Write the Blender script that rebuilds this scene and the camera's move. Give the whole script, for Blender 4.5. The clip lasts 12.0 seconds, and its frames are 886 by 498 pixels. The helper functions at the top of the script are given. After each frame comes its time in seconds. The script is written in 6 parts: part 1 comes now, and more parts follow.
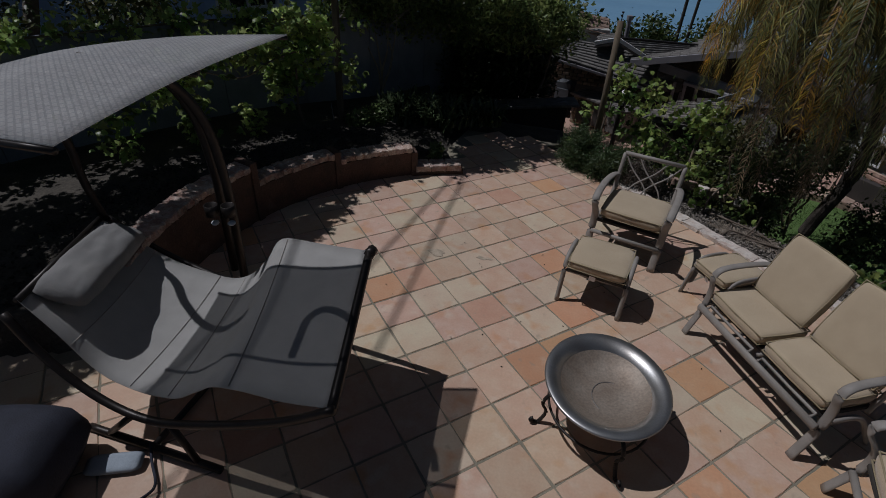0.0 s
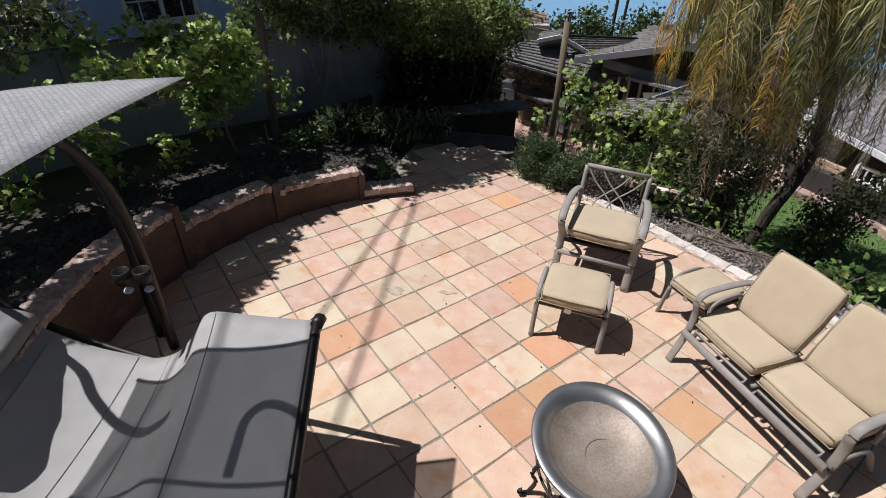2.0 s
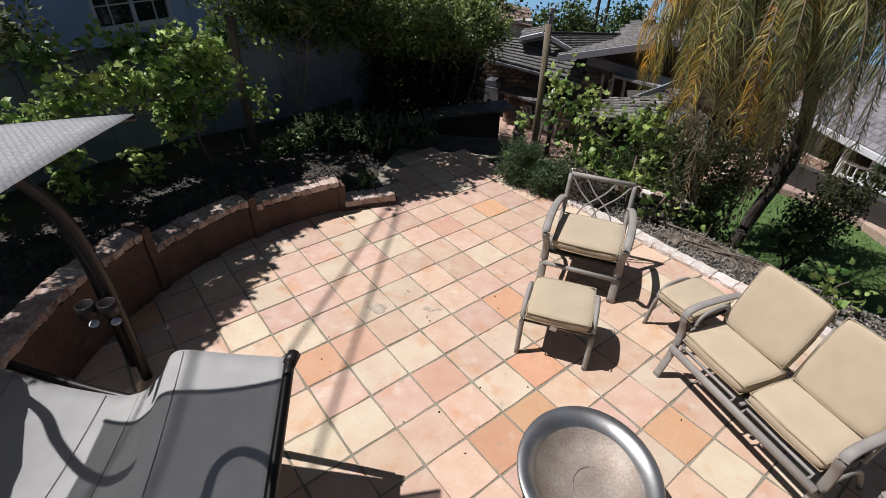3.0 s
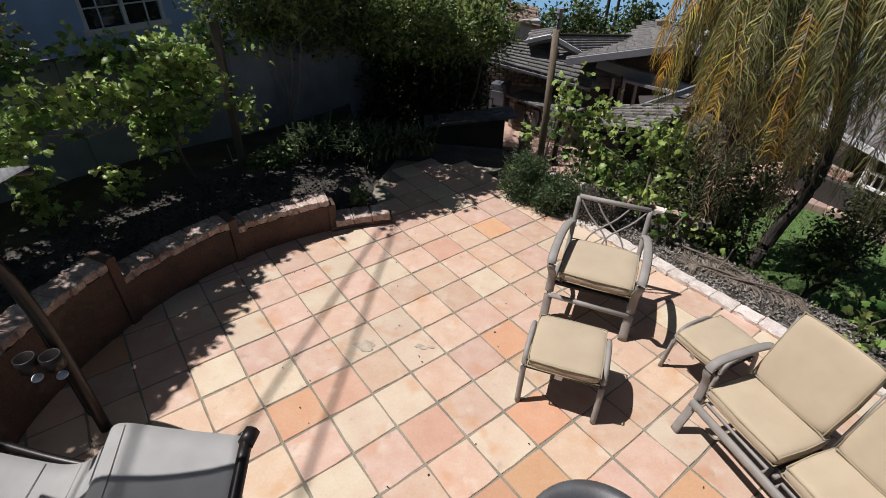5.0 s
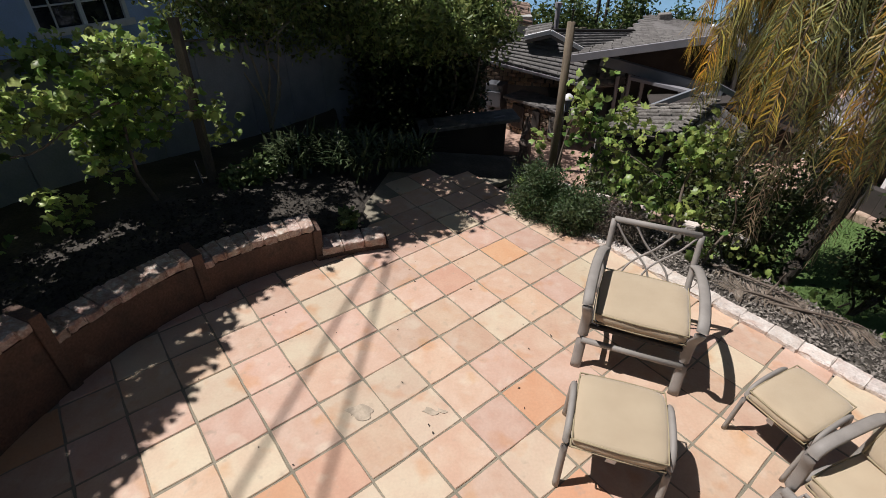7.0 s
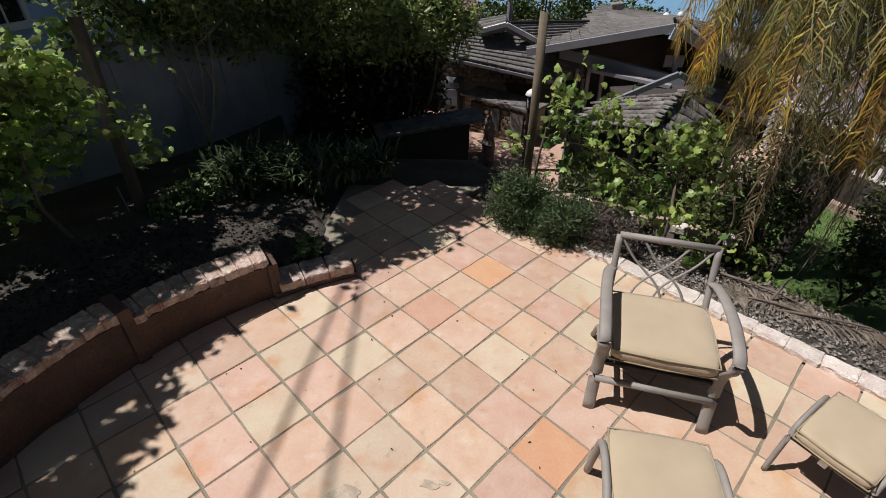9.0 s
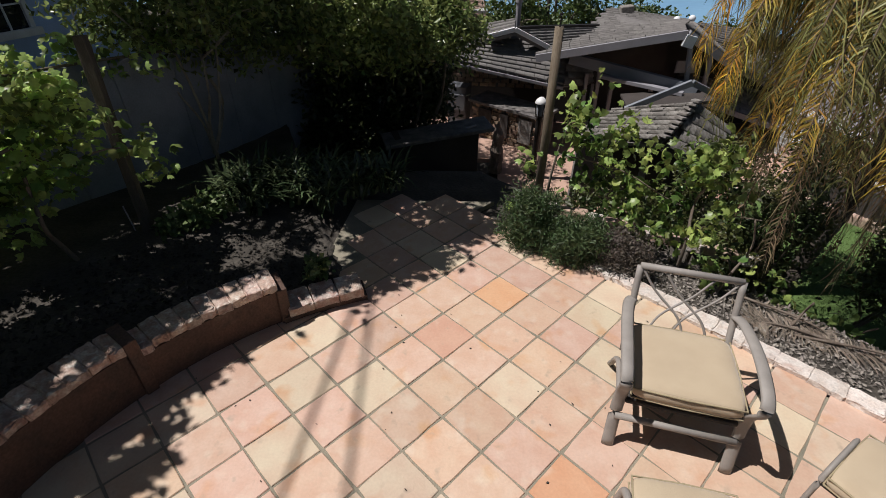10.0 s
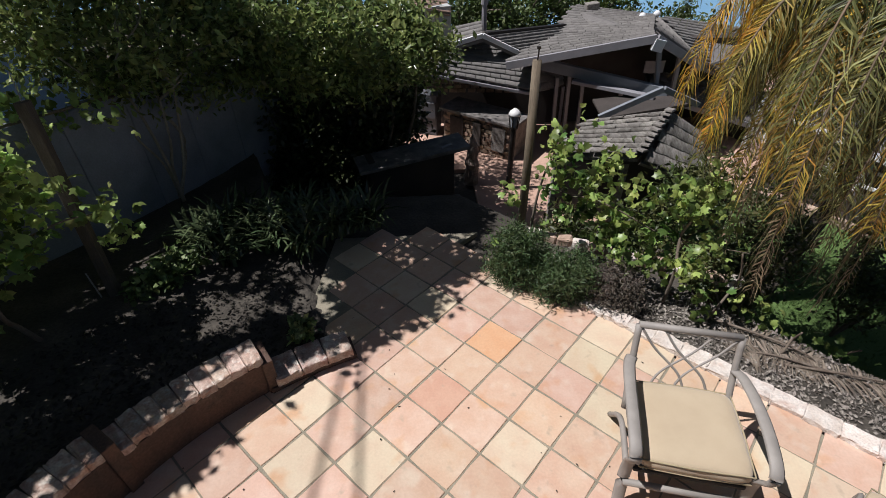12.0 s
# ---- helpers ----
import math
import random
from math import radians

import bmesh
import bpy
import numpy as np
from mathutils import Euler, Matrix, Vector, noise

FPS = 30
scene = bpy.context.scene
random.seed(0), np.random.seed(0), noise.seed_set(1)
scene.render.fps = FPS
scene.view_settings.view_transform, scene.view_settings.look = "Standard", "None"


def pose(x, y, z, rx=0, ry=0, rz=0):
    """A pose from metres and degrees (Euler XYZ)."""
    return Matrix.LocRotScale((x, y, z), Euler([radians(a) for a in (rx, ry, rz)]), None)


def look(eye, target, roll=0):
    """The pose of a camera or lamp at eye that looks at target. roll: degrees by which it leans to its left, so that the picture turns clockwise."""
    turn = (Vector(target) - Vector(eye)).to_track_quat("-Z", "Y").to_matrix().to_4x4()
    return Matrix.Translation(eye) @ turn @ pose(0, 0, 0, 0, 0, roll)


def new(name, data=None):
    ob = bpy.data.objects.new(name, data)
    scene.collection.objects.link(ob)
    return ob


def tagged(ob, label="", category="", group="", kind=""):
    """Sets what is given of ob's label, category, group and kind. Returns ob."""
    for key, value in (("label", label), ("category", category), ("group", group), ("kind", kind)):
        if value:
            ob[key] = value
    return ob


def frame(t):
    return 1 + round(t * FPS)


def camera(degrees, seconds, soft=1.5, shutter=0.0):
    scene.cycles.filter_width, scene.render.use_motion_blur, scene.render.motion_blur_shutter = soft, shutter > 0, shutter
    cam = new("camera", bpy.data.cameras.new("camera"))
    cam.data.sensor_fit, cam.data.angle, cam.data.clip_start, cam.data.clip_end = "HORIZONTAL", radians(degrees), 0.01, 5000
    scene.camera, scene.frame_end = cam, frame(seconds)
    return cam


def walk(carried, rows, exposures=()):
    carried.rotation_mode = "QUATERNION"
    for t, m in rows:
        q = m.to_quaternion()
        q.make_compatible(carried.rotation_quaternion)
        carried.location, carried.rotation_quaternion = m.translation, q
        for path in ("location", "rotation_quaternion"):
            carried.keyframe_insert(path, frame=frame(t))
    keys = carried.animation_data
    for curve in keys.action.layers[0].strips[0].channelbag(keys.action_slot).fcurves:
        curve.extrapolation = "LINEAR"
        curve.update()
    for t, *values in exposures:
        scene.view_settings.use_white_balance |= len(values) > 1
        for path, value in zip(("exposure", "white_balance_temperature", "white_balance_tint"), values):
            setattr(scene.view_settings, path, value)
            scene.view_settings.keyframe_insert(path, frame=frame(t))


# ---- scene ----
cam = camera(84.3, 12.0, 0.9)
PATH = [
    (0, (1.057, -3.915, 2.626), (0.643, -2.314, 1.502), 3.2),
    (0.5, (0.992, -3.802, 2.634), (0.592, -2.197, 1.509), 3.1),
    (1, (0.944, -3.662, 2.617), (0.591, -2.045, 1.494), 2.7),
    (1.5, (0.889, -3.517, 2.611), (0.62, -1.882, 1.491), 2.7),
    (2, (0.905, -3.402, 2.654), (0.669, -1.766, 1.527), 2.0),
    (2.5, (0.929, -3.301, 2.703), (0.722, -1.67, 1.565), 1.7),
    (3, (0.934, -3.208, 2.743), (0.743, -1.58, 1.596), 1.5),
    (5, (0.963, -2.743, 2.744), (0.746, -1.125, 1.589), 1.3),
    (5.5, (0.942, -2.581, 2.708), (0.682, -0.969, 1.553), 1.5),
    (6, (0.913, -2.404, 2.666), (0.638, -0.794, 1.512), 1.4),
    (6.5, (0.84, -2.226, 2.619), (0.603, -0.61, 1.465), 0.9),
    (7, (0.731, -2.054, 2.553), (0.558, -0.431, 1.397), 0.9),
    (9, (0.511, -1.519, 2.432), (0.521, 0.106, 1.265), 0.9),
    (9.5, (0.471, -1.423, 2.461), (0.474, 0.199, 1.29), 1.1),
    (10, (0.441, -1.331, 2.546), (0.438, 0.284, 1.367), 0.8),
    (10.5, (0.415, -1.235, 2.64), (0.426, 0.373, 1.451), 0.4),
    (11, (0.383, -1.133, 2.719), (0.419, 0.465, 1.517), 0.2),
    (11.5, (0.354, -1.032, 2.799), (0.441, 0.553, 1.582), -0.0),
    (12, (0.34, -0.931, 2.87), (0.446, 0.644, 1.641), -0.3),
]
walk(cam, [(t, look(eye, target, roll)) for t, eye, target, roll in PATH], [
    (0.0, -1.5, 5950, 10), (0.2, -0.6, 6000, 10), (0.4, 0.07, 6100, 10), (3.0, 0.07, 6200, 10), (5.0, 0.02, 6300, 10), (6.0, 0.0, 6400, 10),
    (9.0, -0.09, 6500, 10), (9.8, -0.09, 6500, 10), (11.2, 0.0, 6350, 10), (12.0, 0.06, 6300, 10)])

# ---- light ----
SUN_EL, SUN_AZ = radians(61), radians(177)          # azimuth of the sun, counter-clockwise from +x
sun_way = Vector((math.cos(SUN_EL) * math.cos(SUN_AZ), math.cos(SUN_EL) * math.sin(SUN_AZ), math.sin(SUN_EL)))
world = bpy.data.worlds.new("sky")
scene.world = world
world.use_nodes = True
wn = world.node_tree
sky = wn.nodes.new("ShaderNodeTexSky")
sky.sky_type, sky.sun_disc = "NISHITA", False
sky.sun_elevation, sky.sun_rotation = SUN_EL, math.pi / 2 - SUN_AZ
wn.links.new(sky.outputs[0], wn.nodes["Background"].inputs[0])
wn.nodes["Background"].inputs[1].default_value = 0.026
sun = new("sun", bpy.data.lights.new("sun", "SUN"))
sun.data.energy, sun.data.angle, sun.data.color = 5.0, radians(0.5), (1.0, 0.955, 0.935)
sun.matrix_world = look(sun_way * 30, (0, 0, 0))


# ---- materials ----
def material(name, base, rough=0.7, vary=0.25, scale=8.0, metal=0.0, bump=0.2, fine=60.0, tint=None, random_hue=0.0, random_val=0.0, island=False, sheen=0.0, transmit=0.0, stretch=(1, 1, 1), spec=0.5, weave=0.0, spots=None):
    """Two scales of colour variation over a base, with fine relief; random_* vary it from object to object (or island to island)."""
    m = bpy.data.materials.new(name)
    m.use_nodes = True
    t = m.node_tree
    b = t.nodes["Principled BSDF"]
    b.inputs["Roughness"].default_value, b.inputs["Metallic"].default_value = rough, metal
    b.inputs["Specular IOR Level"].default_value = spec
    co = t.nodes.new("ShaderNodeTexCoord")
    mp = t.nodes.new("ShaderNodeMapping")
    mp.inputs["Scale"].default_value = stretch
    geo = t.nodes.new("ShaderNodeNewGeometry")
    t.links.new(geo.outputs["Position"], mp.inputs["Vector"])
    big, small = t.nodes.new("ShaderNodeTexNoise"), t.nodes.new("ShaderNodeTexNoise")
    for n, s, d in ((big, scale, 3), (small, fine, 4)):
        n.inputs["Scale"].default_value, n.inputs["Detail"].default_value = s, d
        t.links.new(mp.outputs[0], n.inputs["Vector"])
    other = tint or tuple(c * (1 - 1.6 * vary) for c in base)
    mix = t.nodes.new("ShaderNodeMix")
    mix.data_type = "RGBA"
    mix.inputs[6].default_value, mix.inputs[7].default_value = (*base, 1), (*other, 1)
    ramp = t.nodes.new("ShaderNodeMapRange")
    ramp.inputs[1].default_value, ramp.inputs[2].default_value = 0.35, 0.68
    t.links.new(big.outputs[0], ramp.inputs[0])
    t.links.new(ramp.outputs[0], mix.inputs[0])
    hsv = t.nodes.new("ShaderNodeHueSaturation")
    colour = mix.outputs[2]
    for k, (tone, size, edge, amount) in enumerate(spots or ()):
        blot = t.nodes.new("ShaderNodeTexNoise")
        blot.noise_dimensions = "4D"
        blot.inputs["W"].default_value = 3.7 * (k + 1)
        blot.inputs["Scale"].default_value, blot.inputs["Detail"].default_value = size, 2.5
        t.links.new(mp.outputs[0], blot.inputs["Vector"])
        cut = t.nodes.new("ShaderNodeMapRange")
        cut.inputs[1].default_value, cut.inputs[2].default_value, cut.inputs[4].default_value = edge, edge + 0.13, amount
        t.links.new(blot.outputs[0], cut.inputs[0])
        lay = t.nodes.new("ShaderNodeMix")
        lay.data_type = "RGBA"
        lay.inputs[7].default_value = (*tone, 1)
        t.links.new(cut.outputs[0], lay.inputs[0])
        t.links.new(colour, lay.inputs[6])
        colour = lay.outputs[2]
    t.links.new(colour, hsv.inputs["Color"])
    val = t.nodes.new("ShaderNodeMapRange")
    val.inputs[1].default_value, val.inputs[2].default_value, val.inputs[3].default_value, val.inputs[4].default_value = 0.3, 0.7, 1 - vary * 0.6, 1 + vary * 0.5
    t.links.new(small.outputs[0], val.inputs[0])
    last = val.outputs[0]
    if random_val or random_hue:
        if island:
            rnd = geo.outputs["Random Per Island"]
        else:
            rnd = t.nodes.new("ShaderNodeObjectInfo").outputs["Random"]
        r = t.nodes.new("ShaderNodeMapRange")
        r.inputs[3].default_value, r.inputs[4].default_value = 1 - random_val, 1 + random_val
        t.links.new(rnd, r.inputs[0])
        mul = t.nodes.new("ShaderNodeMath")
        mul.operation = "MULTIPLY"
        t.links.new(last, mul.inputs[0])
        t.links.new(r.outputs[0], mul.inputs[1])
        last = mul.outputs[0]
        if random_hue:
            w = t.nodes.new("ShaderNodeTexWhiteNoise")
            w.noise_dimensions = "1D"
            t.links.new(rnd, w.inputs["W"])
            h = t.nodes.new("ShaderNodeMapRange")
            h.inputs[3].default_value, h.inputs[4].default_value = 0.5 - random_hue, 0.5 + random_hue
            t.links.new(w.outputs["Value"], h.inputs[0])
            t.links.new(h.outputs[0], hsv.inputs["Hue"])
    t.links.new(last, hsv.inputs["Value"])
    t.links.new(hsv.outputs[0], b.inputs["Base Color"])
    if bump:
        bp = t.nodes.new("ShaderNodeBump")
        bp.inputs["Strength"].default_value, bp.inputs["Distance"].default_value = bump, 0.01
        t.links.new(small.outputs[0], bp.inputs["Height"])
        t.links.new(bp.outputs[0], b.inputs["Normal"])
    if sheen:
        b.inputs["Sheen Weight"].default_value = sheen
    if transmit:
        tr = t.nodes.new("ShaderNodeBsdfTranslucent")
        t.links.new(hsv.outputs[0], tr.inputs[0])
        mx = t.nodes.new("ShaderNodeMixShader")
        mx.inputs[0].default_value = transmit
        t.links.new(b.outputs[0], mx.inputs[1])
        t.links.new(tr.outputs[0], mx.inputs[2])
        t.links.new(mx.outputs[0], t.nodes["Material Output"].inputs[0])
    if weave:
        gap = t.nodes.new("ShaderNodeBsdfTransparent")
        mw = t.nodes.new("ShaderNodeMixShader")
        mw.inputs[0].default_value = weave
        t.links.new(t.nodes["Material Output"].inputs[0].links[0].from_socket, mw.inputs[1])
        t.links.new(gap.outputs[0], mw.inputs[2])
        t.links.new(mw.outputs[0], t.nodes["Material Output"].inputs[0])
    return m


def leaf_material(name, a, b_, val=0.45, transmit=0.3, rough=0.5):
    return material(name, a, rough, 0.2, 2.5, 0, 0.0, 40, b_, 0.025, val, True, 0, transmit)


BLOTS = (((0.54, 0.31, 0.175), 4.6, 0.565, 0.8), ((0.63, 0.52, 0.41), 6.5, 0.57, 0.6), ((0.36, 0.29, 0.22), 13.0, 0.635, 0.65))
TILE_KINDS = {
    "pink": material("terracotta_pink", (0.535, 0.348, 0.256), 0.72, 0.08, 7, 0, 0.12, 60, (0.583, 0.418, 0.326), 0.008, 0.10, spots=BLOTS),
    "peach": material("terracotta_peach", (0.554, 0.371, 0.260), 0.72, 0.08, 7, 0, 0.12, 60, (0.592, 0.437, 0.316), 0.008, 0.10, spots=BLOTS),
    "cream": material("terracotta_cream", (0.60, 0.50, 0.365), 0.72, 0.07, 5, 0, 0.12, 60, (0.563, 0.423, 0.307), 0.008, 0.08, spots=BLOTS[:1] + BLOTS[2:]),
    "orange": material("terracotta_orange", (0.555, 0.308, 0.172), 0.72, 0.08, 7, 0, 0.12, 60, (0.57, 0.34, 0.20), 0.008, 0.10, spots=((BLOTS[1][0], 6.5, 0.60, 0.35), BLOTS[2])),
    "red": material("terracotta_red", (0.495, 0.275, 0.20), 0.72, 0.08, 7, 0, 0.12, 60, (0.53, 0.32, 0.235), 0.008, 0.10, spots=((BLOTS[1][0], 6.5, 0.60, 0.4), BLOTS[2])),
}
M_GROUT = material("grout", (0.30, 0.265, 0.20), 0.95, 0.25, 5, 0, 0.4, 120, (0.20, 0.185, 0.14))
# toned below sunlit earth: part of the bed's shade is in the colour
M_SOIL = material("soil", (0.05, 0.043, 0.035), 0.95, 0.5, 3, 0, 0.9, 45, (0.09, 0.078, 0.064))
M_BARK = material("bark_mulch", (0.16, 0.14, 0.12), 0.95, 0.45, 30, 0, 0.5, 90, (0.30, 0.27, 0.24), 0.01, 0.5, True)
# litter kept near black so the raised bed's shade is in its colour
M_LITTER = material("shaded_leaf_litter", (0.03, 0.026, 0.021), 0.95, 0.45, 30, 0, 0.5, 90, (0.05, 0.043, 0.035), 0.01, 0.5, True)
# toned below plain terracotta: the wall face's shade is in the base colour
M_STUCCO = material("shaded_terracotta_stucco", (0.125, 0.072, 0.052), 0.9, 0.4, 5, 0, 0.6, 60, (0.075, 0.05, 0.04), spots=(((0.22, 0.16, 0.12), 5.0, 0.60, 0.5), ((0.05, 0.04, 0.035), 9.0, 0.58, 0.6)))
M_BRICK = material("worn_brick", (0.38, 0.24, 0.19), 0.9, 0.35, 14, 0, 0.8, 70, (0.50, 0.42, 0.36), 0.012, 0.22, spots=(((0.60, 0.56, 0.50), 22.0, 0.56, 0.8), ((0.12, 0.10, 0.085), 16.0, 0.60, 0.7)))
M_WHITEBRICK = material("whitewashed_brick", (0.68, 0.62, 0.57), 0.9, 0.25, 16, 0, 0.9, 70, (0.60, 0.51, 0.45), 0.01, 0.12, spots=(((0.50, 0.33, 0.26), 9.0, 0.58, 0.7), ((0.34, 0.31, 0.28), 30.0, 0.60, 0.6)))
M_MORTAR = material("mortar", (0.32, 0.27, 0.23), 0.95, 0.3, 9, 0, 0.5, 90)
M_FRAME = material("taupe_powder_coat", (0.30, 0.275, 0.25), 0.62, 0.10, 12, 0.0, 0.08, 300)
M_CUSHION = material("beige_cushion", (0.46, 0.365, 0.25), 0.95, 0.08, 7, 0, 0.25, 420, (0.50, 0.405, 0.28), sheen=0.3)
M_PIPING = material("cushion_piping", (0.36, 0.30, 0.19), 0.95, 0.1, 20, 0, 0.1, 300)
M_CUSHDARK = material("cushion_underside", (0.05, 0.045, 0.04), 0.95, 0.15, 10, 0, 0.1, 200)
M_STEEL = material("bowl_steel", (0.44, 0.44, 0.44), 0.38, 0.12, 6, 0.9, 0.05, 120, (0.36, 0.34, 0.32))
M_RUST = material("bowl_scorched", (0.27, 0.215, 0.17), 0.6, 0.3, 7, 0.45, 0.15, 70, (0.34, 0.29, 0.24))
M_IRON = material("dark_iron", (0.035, 0.03, 0.028), 0.55, 0.3, 20, 0.5, 0.2, 90)
M_SLING = material("grey_sling", (0.40, 0.39, 0.375), 0.9, 0.07, 8, 0, 0.35, 500, (0.44, 0.43, 0.415), transmit=0.10, weave=0.06)
M_PILLOW = material("grey_pillow_cloth", (0.20, 0.197, 0.195), 0.95, 0.12, 8, 0, 0.4, 300, (0.24, 0.235, 0.23))
M_CANOPY = material("canopy_cloth", (0.64, 0.65, 0.66), 0.9, 0.12, 18, 0, 0.8, 120, (0.72, 0.73, 0.74), transmit=0.3, weave=0.43)
wt = M_CANOPY.node_tree                    # basket weave of flat strips
weft = wt.nodes.new("ShaderNodeTexBrick")
weft.inputs["Scale"].default_value, weft.inputs["Mortar Size"].default_value, weft.inputs["Mortar Smooth"].default_value = 1.0, 0.004, 0.5
weft.inputs["Brick Width"].default_value, weft.inputs["Row Height"].default_value = 0.036, 0.018
weft.inputs["Color1"].default_value, weft.inputs["Color2"].default_value, weft.inputs["Mortar"].default_value = (1, 1, 1, 1), (0.90, 0.90, 0.91, 1), (0.70, 0.71, 0.73, 1)
turn_ = wt.nodes.new("ShaderNodeMapping")
turn_.inputs["Rotation"].default_value = (0, 0, radians(38))
wt.links.new(wt.nodes["Geometry"].outputs["Position"], turn_.inputs["Vector"])
wt.links.new(turn_.outputs[0], weft.inputs["Vector"])
tone_ = wt.nodes.new("ShaderNodeMix")
tone_.data_type, tone_.blend_type = "RGBA", "MULTIPLY"
tone_.inputs[0].default_value = 1.0
wt.links.new(wt.nodes["Hue/Saturation/Value"].outputs[0], tone_.inputs[6])
wt.links.new(weft.outputs["Color"], tone_.inputs[7])
wt.links.new(tone_.outputs[2], wt.nodes["Principled BSDF"].inputs["Base Color"])
M_BRONZE = material("dark_bronze_tube", (0.026, 0.021, 0.019), 0.4, 0.15, 14, 0.4, 0.05, 200)
M_FENCE = material("blue_grey_block", (0.225, 0.25, 0.305), 0.9, 0.15, 3, 0, 0.3, 60, (0.165, 0.18, 0.215), 0.0, 0.06)
M_BLUEWALL = material("blue_stucco", (0.46, 0.62, 0.93), 0.9, 0.12, 2, 0, 0.35, 80)
M_WHITE = material("white_paint", (0.80, 0.81, 0.83), 0.6, 0.08, 6, 0, 0.05, 90)
M_GLASS = material("dark_glass", (0.02, 0.025, 0.03), 0.05, 0.1, 3, 0, 0.0, 60, spec=0.8)
M_POST = material("weathered_post", (0.13, 0.10, 0.07), 0.9, 0.3, 9, 0, 0.6, 60, (0.21, 0.17, 0.12), stretch=(3, 3, 0.4))
M_SHAKE = material("grey_shake", (0.155, 0.145, 0.14), 0.9, 0.22, 10, 0, 0.6, 70, (0.20, 0.19, 0.18), 0.01, 0.16, True)
M_OLDWOOD = material("old_grey_timber", (0.26, 0.245, 0.225), 0.9, 0.35, 10, 0, 0.5, 60, (0.15, 0.135, 0.12), 0.01, 0.35, True, stretch=(3, 0.6, 3))
# near-black: the shade under eaves, slabs and roofs is put into this colour
M_SHADEBROWN = material("shade_dark_brown", (0.06, 0.05, 0.045), 0.9, 0.2, 3, 0, 0.3, 60)
M_FASCIA = material("fascia_paint", (0.29, 0.285, 0.31), 0.6, 0.1, 4, 0, 0.05, 90)
# darker copy of M_POST: the vine's shade is put into its colour
M_SHADEPOST = material("shaded_weathered_post", (0.075, 0.06, 0.045), 0.9, 0.3, 9, 0, 0.6, 60, (0.11, 0.09, 0.07), stretch=(3, 3, 0.4))
M_LEDGE = material("ledge_stone", (0.22, 0.16, 0.115), 0.95, 0.35, 14, 0, 0.7, 60, (0.33, 0.25, 0.18), 0.02, 0.4)
M_MAUVE = material("mauve_grey_shake", (0.20, 0.185, 0.20), 0.85, 0.2, 8, 0, 0.5, 60, (0.26, 0.24, 0.25), 0.01, 0.16, True)
M_BORDER = material("pink_border_brick", (0.46, 0.34, 0.27), 0.9, 0.25, 12, 0, 0.6, 60, (0.36, 0.25, 0.19), 0.015, 0.2)
M_SIDING = material("pale_siding", (0.52, 0.53, 0.51), 0.7, 0.12, 4, 0, 0.1, 60)
M_SLAB = material("stone_slab", (0.10, 0.095, 0.09), 0.7, 0.25, 8, 0, 0.3, 70, (0.22, 0.20, 0.19))
M_STONE = material("field_stone", (0.26, 0.20, 0.16), 0.95, 0.3, 14, 0, 0.7, 60, (0.36, 0.30, 0.25), 0.02, 0.3)
M_GREYBOX = material("grey_panel", (0.22, 0.24, 0.27), 0.7, 0.1, 5, 0, 0.1, 90)
# darker copy of the grey panel, with the cabinet's shade in its colour
M_CABINET = material("shaded_grey_panel", (0.10, 0.106, 0.12), 0.7, 0.12, 5, 0, 0.1, 90)
M_LAWN = material("lawn_ground", (0.09, 0.155, 0.04), 0.95, 0.3, 3, 0, 0.8, 150, (0.11, 0.18, 0.05))
M_GRASS = leaf_material("grass_blades", (0.10, 0.175, 0.04), (0.125, 0.20, 0.05), 0.3, 0.3)
M_PINKPAVE = material("pink_paving", (0.52, 0.34, 0.26), 0.85, 0.15, 4, 0, 0.3, 50)
M_SEA = material("sea", (0.17, 0.33, 0.50), 0.45, 0.08, 0.02, 0, 0.0, 0.2, (0.20, 0.37, 0.54))
M_VINE = leaf_material("vine_leaf", (0.22, 0.34, 0.09), (0.54, 0.62, 0.24), 0.7, 0.6, 0.36)
M_GARDENVINE = leaf_material("garden_vine_leaf", (0.12, 0.21, 0.05), (0.40, 0.48, 0.15), 0.8, 0.45, 0.38)
M_HERB = leaf_material("herb_leaf", (0.10, 0.16, 0.05), (0.18, 0.24, 0.09), 0.5, 0.3, 0.45)
M_CITRUS = leaf_material("citrus_leaf", (0.115, 0.165, 0.055), (0.30, 0.35, 0.12), 0.7, 0.5, 0.28)
# near-black leaf: deep shade below the trees is put into the colour
M_HEDGE = leaf_material("shaded_hedge_leaf", (0.03, 0.045, 0.015), (0.055, 0.07, 0.022), 0.5, 0.15, 0.4)
M_SHRUB = leaf_material("shrub_leaf", (0.04, 0.065, 0.02), (0.10, 0.10, 0.03), 0.5, 0.25)
M_ROSEMARY = leaf_material("rosemary_needle", (0.05, 0.09, 0.03), (0.08, 0.12, 0.045), 0.4, 0.2)
M_HEATHER = leaf_material("dry_heather", (0.10, 0.085, 0.065), (0.14, 0.11, 0.10), 0.4, 0.1)
M_STRAP = leaf_material("strap_leaf", (0.05, 0.075, 0.035), (0.10, 0.13, 0.065), 0.6, 0.15, 0.2)
M_FARLEAF = leaf_material("far_foliage", (0.05, 0.08, 0.02), (0.085, 0.12, 0.025), 0.4, 0.2)
M_PALMGREEN = leaf_material("palm_green", (0.12, 0.14, 0.05), (0.30, 0.29, 0.11), 0.85, 0.3, 0.4)
M_PALMGOLD = leaf_material("palm_gold", (0.54, 0.32, 0.045), (0.30, 0.26, 0.08), 0.85, 0.35, 0.45)
